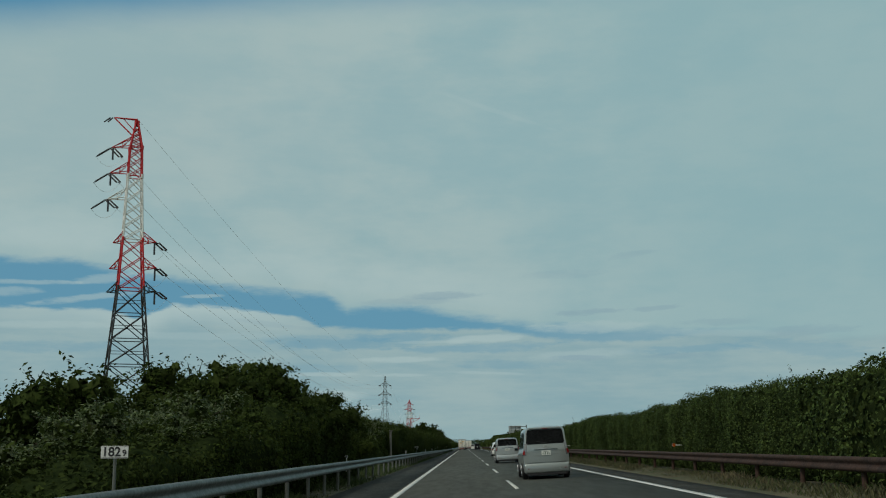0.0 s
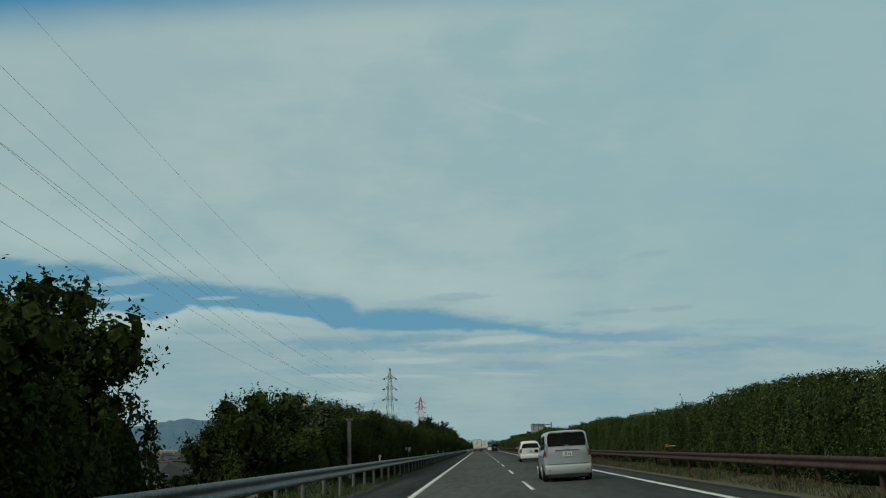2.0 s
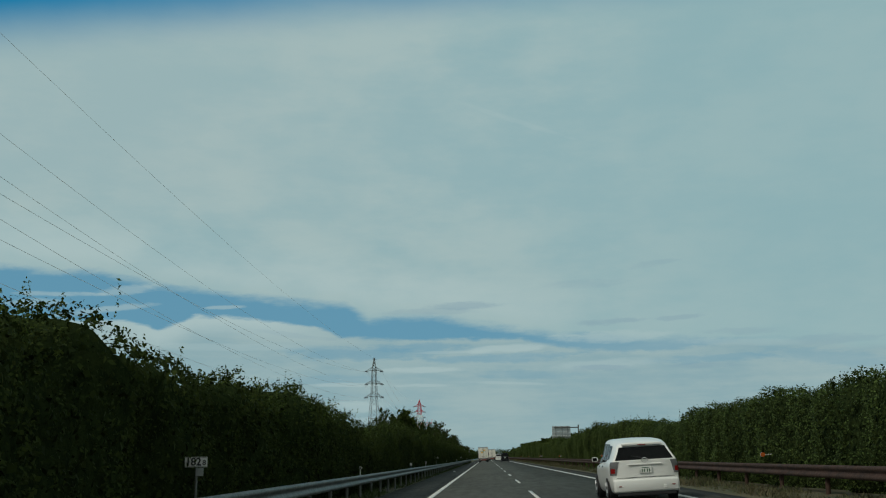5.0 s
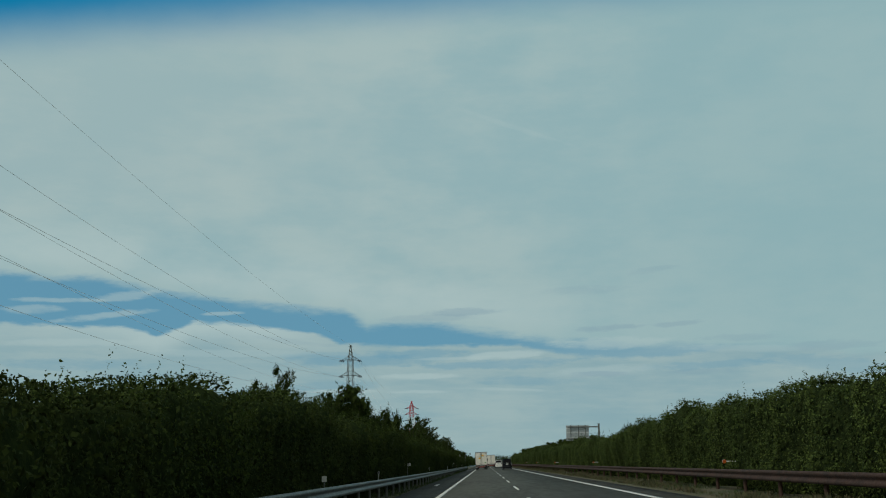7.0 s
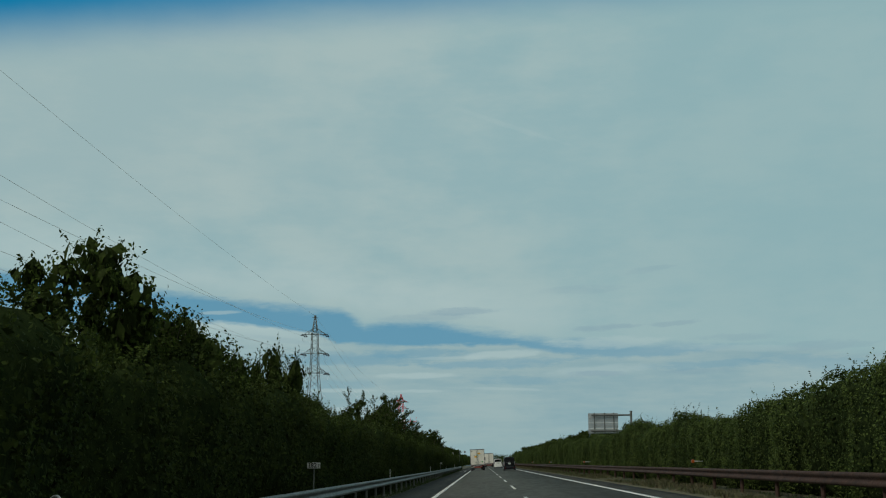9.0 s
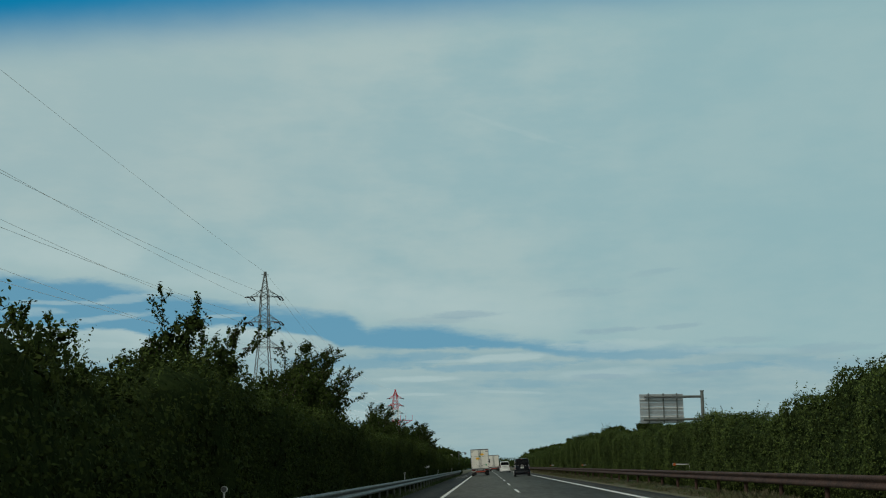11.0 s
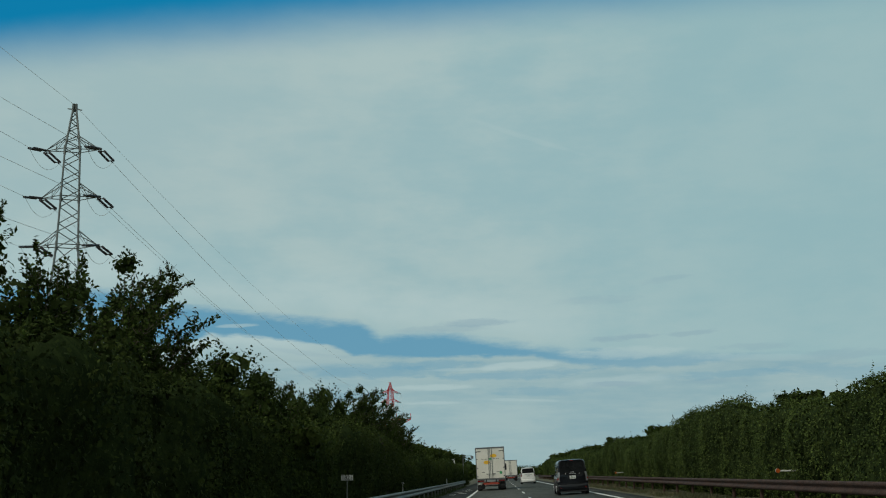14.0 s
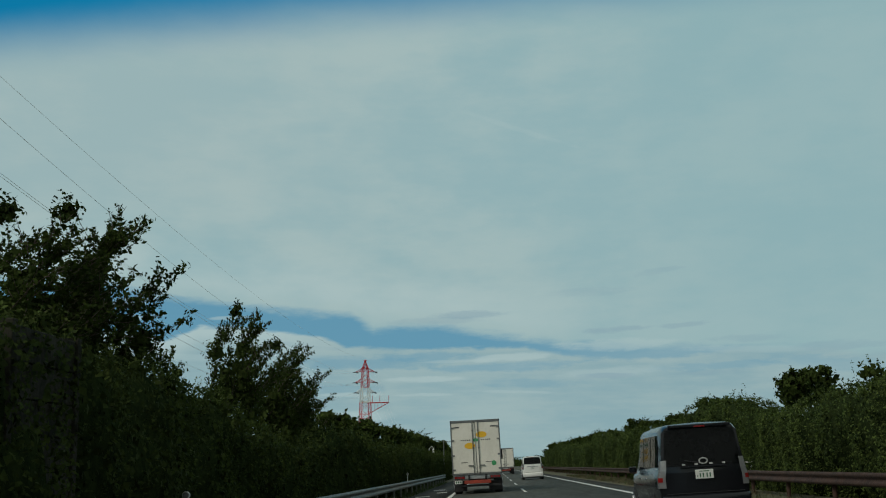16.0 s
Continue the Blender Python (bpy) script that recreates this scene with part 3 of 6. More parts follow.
    part("inner_foliage", leaf_mesh("inner_foliage", P, np.stack((facing * nx, 0 * y, np.where(top, 1.0, 0.2)), -1), leaf * 1.8, rng, 0.55, 0.7), LEAF_SHADE, ob, "inner leaves coloured dark as if shaded")
    # leaves
    n = int((y1 - y0) * density)
    y = rng.uniform(y0 - yc, y1 - yc, n)
    s = rng.uniform(0, 0.72, n)
    x, z, nx, top = shape(y, s)
    puff = np.minimum(rng.exponential(0.035, n), 0.16)
    px = x + nx * puff
    pz = z + top * puff
    P = np.stack((facing * px, y, np.maximum(0.02, pz)), -1)
    N = np.stack((facing * nx, 0 * y, np.where(top, 1.0, 0.35)), -1)
    if cap:
        # leaves over the end that faces the traffic
        m = 4200
        x, z, nx, top = shape(np.full(m, y0 - yc), rng.uniform(0, 1, m))
        k = rng.uniform(0, 1, m)
        P = np.concatenate((P, np.stack((facing * x * (1 - k), y0 - yc - np.minimum(rng.exponential(0.05, m), 0.2), np.maximum(0.05, z * rng.uniform(0.0, 1.02, m))), -1)))
        N = np.concatenate((N, np.tile((0.0, -1.0, 0.35), (m, 1))))
    if wild:
        # shoots that stand out of the top
        m = int((y1 - y0) * 3.0 * wild)
        base_y, reach = rng.uniform(y0 - yc, y1 - yc, m), rng.exponential(0.18, m) + 0.08
        k = 18
        u = np.tile(np.linspace(0.0, 1.0, k), m)
        sy, sr = np.repeat(base_y, k), np.repeat(np.minimum(reach, 0.75), k)
        lean_x, lean_y = np.repeat(rng.normal(0, 0.35, m), k), np.repeat(rng.normal(0, 0.35, m), k)
        bx, bz, _, _ = shape(sy, np.repeat(rng.uniform(0.45, 0.62, m), k))
        bz = bz - 0.12
        Q = np.stack((facing * bx + lean_x * u * sr, sy + lean_y * u * sr, bz + u * sr), -1) + rng.normal(0, 0.022, (m * k, 3))
        R = np.tile((0.0, 0.0, 0.6), (m * k, 1))
        # lighter leaf colour here stands in for the sunlit rim of the top
        if young:
            tagged(part("young_growth", leaf_mesh("young_growth", Q, R, leaf * 0.9, rng, 0.75), young, ob, "young shoots, sunlit rim put into their lighter green"), kind="stuff")
        else:
            P, N = np.concatenate((P, Q)), np.concatenate((N, R))
    part("foliage", leaf_mesh("foliage", P, N, leaf, rng, 0.75), mat, ob)
    return ob


# left hedge: long stretches of dense shrubs behind the rail
HEDGE_TOP = ((95, 3.5), (101, 3.75), (103, 3.6), (106, 2.9), (109, 2.8), (112, 3.1), (116, 3.5), (120, 3.1), (126, 3.25), (134, 3.35), (148, 3.05), (166, 3.0), (176, 3.55), (179, 3.7), (182, 3.0), (188, 3.1), (194, 3.5), (206, 3.2), (213, 3.8), (222, 3.45), (238, 3.45),
             (255, 3.75), (263, 3.45), (272, 3.5), (280, 3.2), (291, 3.6), (308, 3.15), (326, 3.45), (341, 3.55), (350, 2.95), (370, 3.0), (480, 2.9))
for i in range(37):
    y0 = 98.0 + 10 * i
    far = y0 > 340
    hedge_run("hedge", y0, y0 + 10.0, -5.38, 2.2, HEDGE_TOP, -0.38, 1, 0.10 if far else 0.075, LEAF_SHADE if i % 3 else LEAF_DARK, 100 + i, 240 if far else 880, 0.9,
              "dense dark green roadside hedge behind the guard rail", wild=0.8 if far else 2.6, cap=i == 0, lumps=2.0, young=LEAF_LIGHT)
# unseen stretches behind the start, added to darken reflections in the cars
for i in range(7):
    hedge_run("hedge", -60.0 + 10 * i, -50.0 + 10 * i, -5.6, 2.2, 3.0, -0.38, 1, 0.18, LEAF_DARK, 80 + i, 90, 1.0, "dense dark green roadside hedge behind the guard rail", wild=0.3)
# shrubs at the foot of the wood, and beyond the gap
for i, (y0, y1, h, front, m) in enumerate(((10, 21, 1.7, -6.0, LEAF_DARK), (18, 31, 1.9, -6.0, LEAF_SHADE), (27, 39, 2.5, -5.9, LEAF_DARK), (35, 47, 3.1, -5.9, LEAF_DARK), (43, 55, 3.5, -5.9, LEAF_DARK), (50, 61.5, 3.3, -5.8, LEAF_DARK),
                                           (87, 101, 3.0, -6.3, LEAF_DARK))):
    hedge_run("shrub", y0, y1, front, 3.0, h, -0.7, 1, 0.105, m, 60 + i, 900, 1.7, "dense green shrubs on top of the embankment", wild=0.4, taper=2.2)
# clipped hedge in the median, grown out wild further on
# stretches before y = 0 stay unseen, added to block bright sky in reflections
for i in range(-6, 49):
    y0 = 8.0 + 10 * i
    grown = min(1.0, max(0.0, (y0 - 300.0) / 40.0))
    tall = 0.30 * math.exp(-((y0 - 185) / 14.0) ** 2) + (0.18 if y0 > 230 else 0.0) + 0.50 * math.exp(-((y0 - 336) / 13.0) ** 2) + 0.08 * grown + 0.40 * math.exp(-((y0 - 308) / 18.0) ** 2)
    near = 20 < y0 < 372
    hedge_run("median_hedge", y0, y0 + 10.0, 8.15, 1.5 + 0.8 * grown, 2.50 + tall, 0.42, -1, (0.068 if near else 0.10), LEAF_HEDGE if y0 < 150 else LEAF_WILD, 300 + i, 1050 if near else (480 if y0 < 400 and y0 > 0 else 120), (0.7 if y0 < 160 else 1.15) + 0.4 * grown,
              "clipped green hedge along the motorway median" if grown < 0.5 else "overgrown yellow-green hedge along the motorway median", wild=0.10 if y0 < 150 else 1.6, dip=(107.7, 2.7, 1.35))


# ---------------------------------------------------------------- trees
def tree(name, at, height, spread, seed, leaf, leaves, mat, label, upright=0.0, category="tree", bulk=1.0, lobes_per_twig=2, shoots=0, lean=(0.0, 0.0), inner=None):
    """A tapered trunk with limbs and twigs; the crown is made of many leafy lobes along them."""
    rng = np.random.default_rng(seed)
    ob = thing(name, at, label, category, "roadside trees", turn=0.0 if shoots else float(rng.uniform(0, 360)))
    bm = bmesh.new()
    z, p, r = -0.15, Vector((0, 0, -0.15)), 0.035 * height * 0.6
    fork = height * (0.30 + 0.1 * rng.random())
    path = [p]
    for k in range(4):
        q = p + Vector((rng.normal(0, 0.05) * height * 0.3, rng.normal(0, 0.05) * height * 0.3, (fork + 0.15) / 4))
        rod(bm, p, q, r, r * 0.86, 9)
        p, r = q, r * 0.86
        path.append(p)
    part("trunk", bm, BARK, ob, smooth=60)
    tips = []
    limbs = int(6 + 3 * rng.random())
    bm = bmesh.new()
    for k in range(limbs):
        a = 2 * math.pi * (k + rng.random() * 0.7) / limbs
        out = spread * (0.35 + 0.42 * rng.random()) * (1 - 0.45 * upright)
        rise = (height - fork) * (0.45 + 0.55 * rng.random())
        if k == 0:
            out, rise = spread * 0.12, (height - fork) * 0.98
        s0, s1 = path[-1 - (k % 2)], path[-1] + Vector((math.cos(a) * out, math.sin(a) * out, rise))
        mid = (s0 + s1) / 2 + Vector((math.cos(a) * out * 0.15, math.sin(a) * out * 0.15, -0.05 * rise))
        rod(bm, s0, mid, r * 0.55, r * 0.34, 6)
        rod(bm, mid, s1, r * 0.34, r * 0.08, 5)
        tips += [(mid, s1, 1.0)]
        for j in range(4):
            u = 0.25 + 0.75 * rng.random()
            c = s0.lerp(mid, u) if j < 1 else mid.lerp(s1, u)
            b = rng.uniform(0, 2 * math.pi)
            ln = spread * (0.18 + 0.24 * rng.random()) * (1 - 0.4 * upright)
            e = c + Vector((math.cos(b) * ln, math.sin(b) * ln, ln * (0.15 + 0.6 * rng.random() + 1.2 * upright)))
            rod(bm, c, e, r * 0.16, r * 0.05, 4)
            tips += [(c, e, 0.7)]
    part("branchwork", bm, BARK, ob, smooth=60)
    # lobes of the crown: inner leaves coloured darker for shade, leaves and sprays outside
    lobes = []
    for c, e, w in tips:
        each = lobes_per_twig + (2 if w == 1.0 else 0)
        for j in range(each):
            u = 0.15 + 0.75 * (j + rng.random()) / each
            size = (0.20 + 0.15 * rng.random()) * spread * bulk * (1.15 - 0.55 * u)
            centre = np.array(c.lerp(e, u)) + rng.normal(0, 0.05, 3) * spread
            lobes.append((centre, size))
    squash = np.array((1.0, 1.0, 0.70 + 0.5 * upright))
    P, N = [], []
    for centre, size in lobes:
        g = rng.normal(0, 1, (34, 3))
        g /= np.linalg.norm(g, axis=1, keepdims=True)
        P.append(centre + g * rng.uniform(0.15, 0.78, (34, 1)) * size * squash)
        N.append(g)
    P, N = np.concatenate(P), np.concatenate(N)
    P[:, 2] = np.maximum(P[:, 2], 0.15)
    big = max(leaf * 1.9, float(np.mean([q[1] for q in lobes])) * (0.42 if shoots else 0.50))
    part("inner_foliage", leaf_mesh("inner_foliage", P, N, big, rng, 0.5, 0.75), inner or LEAF_SHADE, ob, "large inner leaves coloured darker for shade")
    P, N = [], []
    per = max(8, int(leaves * 0.72) // len(lobes))
    for centre, size in lobes:
        g = rng.normal(0, 1, (per, 3))
        g /= np.linalg.norm(g, axis=1, keepdims=True)
        rad = rng.uniform(0.55, 1.15, per)[:, None]
        P.append(centre + g * rad * size * squash)
        N.append(g + np.array((0, 0, 0.5)))
        # short sprays, so that the outline is ragged
        m = max(2, int(leaves * 0.28) // (len(lobes) * 9))
        for j in range(m):
            way = rng.normal(0, 1, 3)
            way[2] = abs(way[2]) * 0.8 + 0.25 + upright
            way /= np.linalg.norm(way)
            r0, r1 = size * 0.7, size * (1.05 + 0.55 * rng.random())
            u = np.linspace(0.0, 1.0, 9)[:, None]
            P.append(centre + way * squash * (r0 + (r1 - r0) * u) + rng.normal(0, 0.035, (9, 3)))
            N.append(np.tile((0, 0, 1.0), (9, 1)))
    # long leafy shoots above the mass, each with side twigs
    high = [q for q in lobes if q[0][2] > height * 0.5]
    stems = bmesh.new()
    for j in range(shoots):
        centre, size = high[int(rng.integers(len(high)))]
        ln = height * (0.08 + 0.15 * rng.random())
        way = np.array((lean[0] + rng.normal(0, 0.30), lean[1] + rng.normal(0, 0.30), 1.0))
        way /= np.linalg.norm(way)
        bend = np.array((lean[0], lean[1], -0.12)) * 0.45 * ln
        start = centre + way * size * 0.35

        def along(u):
            return start + way * ln * u + bend * u * u

        twigs = [(along(0.0), along(0.55), along(1.0), ln)]
        for q in range(5):
            u = 0.12 + 0.16 * q + 0.06 * rng.random()
            out = way * 0.75 + rng.normal(0, 0.5, 3)
            out /= np.linalg.norm(out)
            reach = ln * (0.18 + 0.42 * (1 - u)) * rng.uniform(0.7, 1.2)
            c0 = along(u)
            twigs.append((c0, c0 + out * reach * 0.55, c0 + out * reach + np.array((0, 0, 0.10 * reach)), reach))
        for c0, c1, c2, reach in twigs:
            rod(stems, c0, c1, 0.011, 0.008, 3)
            rod(stems, c1, c2, 0.008, 0.004, 3)
            k = max(5, int(reach * 44))
            u = rng.uniform(0.08, 1.0, k)[:, None]
            at_u = np.where(u < 0.5, c0 + (c1 - c0) * u * 2, c1 + (c2 - c1) * (u * 2 - 1))
            P.append(at_u + rng.normal(0, 0.042, (k, 3)))
            N.append(rng.normal(0, 0.6, (k, 3)) + np.array((0, 0, 0.7)))
    if shoots:
        tagged(part("brushwood", stems, BARK, ob), kind="stuff")
    else:
        stems.free()
    P, N = np.concatenate(P), np.concatenate(N)
    P[:, 2] = np.maximum(P[:, 2], 0.1)
    part("crown", leaf_mesh("crown", P, N, leaf, rng, 0.7, 0.55), mat, ob)
    reach = float(np.percentile(P[:, 2], 99.4))
    k = height / reach
    ob.scale = (k, k, k)
    return ob, reach


def planted(made, x, y, height, base_height, turn, squeeze=1.0, drop=0.0):
    """A copy of a tree, scaled to a height."""
    c = copy_thing(made, pose(x, y, ground_z(x) - drop, 0, 0, turn))
    k = height / base_height
    c.scale = (k * squeeze, k * squeeze, k)
    return c


TL = "broad-leaved tree with a dense dark green crown"
kinds = [
    tree("tree", (-9.6, 37.0, ground_z(-9.6)), 5.2, 2.8, 21, 0.135, 8600, LEAF_DARK, TL + " on the embankment", bulk=1.2, lobes_per_twig=1),
    tree("tree", (-9.0, 48.5, ground_z(-9.0)), 6.6, 2.9, 22, 0.135, 8600, LEAF_MID, TL + " on the embankment", bulk=1.2, lobes_per_twig=1),
    tree("tree", (-9.2, 92.5, ground_z(-9.2)), 5.3, 2.2, 23, 0.105, 8200, LEAF_GLINT, "spreading broad-leaved tree with open green crown", lobes_per_twig=1, inner=LEAF_MID),
    tree("tree", (-7.6, 265.0, ground_z(-7.6)), 7.1, 2.3, 24, 0.115, 6400, LEAF_DARK, "tall ragged tree rising behind the hedge", upright=0.25, shoots=34, lean=(0.15, 0.1), lobes_per_twig=1),
    tree("tree", (-7.4, 207.0, ground_z(-7.4)), 6.0, 2.2, 25, 0.110, 5800, LEAF_MID, "loose-crowned tree rising behind the hedge", upright=0.1, shoots=22, lobes_per_twig=1),
    tree("tree", (-7.4, 337.0, ground_z(-7.4)), 6.3, 2.3, 26, 0.105, 5600, LEAF_DARK, "shrubby tree with long upright leafy shoots", upright=0.35, shoots=60, lean=(0.55, 0.25), lobes_per_twig=1),
]
TOWN_TREE = tree("tree", (-60.0, 170.0, ground_z(-60)), 5.0, 2.4, 27, 0.42, 1300, LEAF_DARK, "rounded dark green garden tree on the plain", lobes_per_twig=1)
FAR_TREE = tree("tree", (19.6, 352.0, ground_z(19.6)), 5.8, 2.5, 28, 0.24, 2300, LEAF_MID, "broad-leaved tree beyond the far carriageway", lobes_per_twig=1)
# kind, across, along, height, turn, squeeze
WOOD_FRONT = (
    (2, -10.5, 20.0, 3.8, 75, 1.10), (2, -8.6, 24.0, 3.0, 10, 1.20), (2, -13.0, 26.0, 5.3, 160, 1.10), (2, -7.6, 30.0, 3.2, 200, 1.20), (2, -10.5, 31.0, 5.1, 40, 1.10), (2, -15.0, 31.0, 6.9, 30, 1.10),
    (2, -8.5, 33.5, 4.4, 90, 1.20), (0, -17.0, 36.0, 8.5, 10, 1.00), (1, -7.0, 36.5, 3.1, 60, 1.25), (0, -13.5, 40.0, 8.1, 120, 1.00), (0, -7.6, 41.0, 4.0, 300, 1.20),
)
WOOD_BACK = (
    (0, -9.5, 43.0, 6.2, 200, 1.00), (1, -12.0, 45.0, 8.0, 250, 1.00), (1, -8.8, 46.0, 6.3, 130, 0.90), (1, -17.0, 46.0, 9.9, 77, 1.00), (0, -7.2, 47.0, 4.4, 170, 1.10), (0, -8.4, 51.0, 5.7, 15, 1.00),
    (1, -11.5, 52.0, 8.2, 80, 1.00), (0, -7.0, 53.5, 4.5, 140, 0.95), (0, -9.5, 57.5, 6.0, 250, 0.90), (1, -6.8, 57.8, 4.6, 20, 1.00),
)
BANK_NEAR = (
    (0, -9.0, 86.8, 5.4, 45, 1.00), (2, -8.6, 90.5, 5.2, 20, 1.05), (0, -11.6, 93.0, 5.9, 15, 1.00), (1, -7.6, 94.0, 4.5, 33, 0.90), (1, -10.0, 96.5, 6.3, 95, 0.85), (4, -7.6, 98.5, 4.8, 20, 1.00),
    (0, -8.8, 99.0, 5.4, 210, 0.90), (0, -7.2, 102.0, 4.4, 130, 0.90), (4, -7.6, 104.0, 4.4, 60, 0.90), (4, -7.5, 109.5, 4.0, 70, 0.95), (4, -8.7, 118.6, 5.3, 150, 0.90), (4, -8.0, 125.0, 4.7, 240, 0.90),
)
BANK_MIDDLE = (
    (4, -8.2, 136.0, 4.7, 100, 1.00), (2, -8.4, 146.0, 5.3, 10, 1.00), (4, -8.0, 157.0, 4.3, 100, 1.00), (4, -7.5, 167.0, 3.7, 45, 0.90), (5, -7.4, 176.5, 4.8, 10, 0.70), (5, -7.4, 180.3, 5.6, 340, 0.55),
    (4, -7.4, 187.0, 4.5, 300, 0.90), (4, -7.6, 190.5, 4.9, 20, 0.90), (4, -7.6, 195.0, 5.5, 60, 0.90), (1, -7.6, 201.0, 6.5, 100, 0.66), (0, -7.7, 208.0, 6.1, 100, 0.70), (0, -7.6, 211.5, 5.8, 60, 0.70),
    (4, -7.6, 212.0, 5.6, 10, 0.80), (0, -6.7, 215.0, 5.4, 250, 0.50), (4, -7.6, 222.0, 4.9, 60, 0.80), (0, -8.5, 231.0, 5.9, 190, 0.80),
)
BANK_TALL = (
    (4, -8.0, 239.0, 5.4, 310, 1.00), (3, -7.4, 247.0, 6.4, 20, 1.00), (4, -7.4, 251.5, 5.2, 80, 0.80), (4, -7.5, 258.0, 5.6, 200, 1.0), (3, -7.2, 263.0, 6.3, 130, 0.90), (5, -7.3, 267.5, 7.25, 340, 1.00),
    (4, -7.4, 277.0, 4.1, 30, 0.80), (4, -7.4, 286.5, 4.9, 140, 1.00), (3, -7.4, 295.5, 6.2, 90, 0.90), (3, -7.6, 299.0, 6.2, 30, 0.90), (5, -7.4, 302.4, 6.6, 0, 0.95), (4, -7.2, 307.2, 4.9, 20, 1.10), (0, -7.2, 310.2, 5.4, 80, 0.85),
)
BANK_FAR = (
    (5, -7.0, 315.0, 4.9, 355, 0.75), (4, -7.5, 320.0, 4.9, 10, 0.90), (0, -8.0, 323.0, 5.4, 200, 0.75), (4, -7.5, 326.5, 5.9, 20, 0.90), (0, -7.6, 329.5, 6.1, 60, 0.60), (5, -7.0, 338.6, 6.5, 335, 0.90),
    (4, -7.6, 346.0, 5.2, 15, 0.80), (5, -7.2, 352.0, 6.7, 5, 0.75), (5, -7.2, 358.5, 6.4, 340, 0.90), (5, -7.5, 364.0, 5.7, 30, 0.90), (4, -8.2, 378.0, 5.5, 40, 1.00), (5, -8.0, 392.0, 5.6, 10, 1.00),
    (4, -8.4, 410.0, 6.0, 70, 1.00), (0, -9.0, 430.0, 6.5, 170, 1.00), (5, -8.2, 452.0, 6.3, 20, 1.20),
)
for k, x, y, h, turn, squeeze in WOOD_FRONT + WOOD_BACK + BANK_NEAR + BANK_MIDDLE + BANK_TALL + BANK_FAR:
    made, tall = FAR_TREE if y > 372 else kinds[k]
    planted(made, x, y, h, tall, turn, squeeze)
RIGHT_TREES = (
    (2, 19.4, 372.0, 5.4, 20, 1.0), (1, 19.2, 342.0, 5.0, 120, 1.1), (0, 19.5, 389.0, 6.5, 250, 0.9), (1, 19.0, 405.0, 5.4, 10, 1.1), (1, 19.5, 419.0, 6.4, 80, 0.9),
    (2, 19.0, 430.0, 5.6, 300, 1.1), (0, 19.5, 448.0, 5.6, 90, 1.1), (1, 19.0, 469.0, 6.6, 140, 1.0), (0, 19.0, 495.0, 6.0, 40, 1.2), (2, 19.0, 520.0, 6.4, 240, 1.1), (0, 19.5, 312.0, 4.4, 33, 1.2),
    (0, 19.0, 550.0, 6.4, 0, 1.2), (1, 19.0, 585.0, 6.4, 0, 1.2), (0, 19.0, 620.0, 6.8, 50, 1.2), (1, 19.0, 660.0, 7.0, 90, 1.3), (0, 20.0, 328.0, 4.6, 130, 1.2), (1, 20.0, 358.0, 5.2, 60, 1.2),
)
for k, x, y, h, turn, squeeze in RIGHT_TREES:
    planted(FAR_TREE[0], x, y, h, FAR_TREE[1], turn, squeeze)


def far_woods():
    """Distant rows of trees where the motorway runs out of sight."""
    rng = np.random.default_rng(9)
    P, N = [], []
    for i in range(180):
        side = -1 if i % 2 else 1
        y = 480 + 900 * rng.random() ** 1.3
        x = (-9.0 - 5 * rng.random()) if side < 0 else (19.0 + 8 * rng.random())
        h = rng.uniform(3.5, 6.5)
        k = 110
        g = rng.normal(0, 1, (k, 3))
        g /= np.linalg.norm(g, axis=1, keepdims=True)
        P.append(np.array((x, y, h * 0.5 - 0.3)) + g * np.array((2.2, 3.4, h * 0.55)) * rng.uniform(0.5, 1, (k, 1)))
        N.append(g)
    for i in range(150):
        h = rng.uniform(6, 13)
        g = rng.normal(0, 1, (120, 3))
        g /= np.linalg.norm(g, axis=1, keepdims=True)
        P.append(np.array((rng.uniform(-90, 90), rng.uniform(1500, 1560), h * 0.4)) + g * np.array((5, 4, h * 0.55)) * rng.uniform(0.5, 1, (120, 1)))
        N.append(g)
    me = leaf_mesh("far_woods", np.concatenate(P), np.concatenate(N), 1.1, rng, 0.5, 0.8)
    me.materials.append(LEAF_DARK)
    tagged(new("far_woods", me), "distant dark green roadside woods", "woods", kind="stuff")


far_woods()


# ---------------------------------------------------------------- grass and weeds
def blades(name, x0, x1, y0, y1, count, low, high, mat, label, seed):
    rng = np.random.default_rng(seed)
    x, y = rng.uniform(x0, x1, count), rng.uniform(y0, y1, count)
    patch = lattice_noise(x * 0.8, y * 0.35, 0 * x, seed)
    h = (low + (high - low) * patch ** 1.6) * rng.uniform(0.5, 1.2, count)
    z = np.interp(x, [p[0] for p in GROUND], [p[1] for p in GROUND]) - 0.03
    a = rng.uniform(0, 2 * math.pi, count)
    w = 0.006 + 0.032 * h
    lx, ly = rng.normal(0, 0.35, count) * h, rng.normal(0, 0.35, count) * h
    v = np.stack((np.stack((x - np.cos(a) * w, y - np.sin(a) * w, z), -1), np.stack((x + np.cos(a) * w, y + np.sin(a) * w, z), -1),
                  np.stack((x + lx * 0.4 + np.cos(a) * w * 0.7, y + ly * 0.4 + np.sin(a) * w * 0.7, z + h * 0.6), -1), np.stack((x + lx, y + ly, z + h), -1)), 1)
    me = mesh_np(name, v.reshape(-1, 3), np.arange(4 * count).reshape(count, 4))
    me.materials.append(mat)
    tagged(new(name, me), label, "grass", kind="stuff")


blades("verge_grass", -6.2, -4.34, 5, 430, 36000, 0.06, 0.42, GRASS, "short green grass along the guard rail", 31)
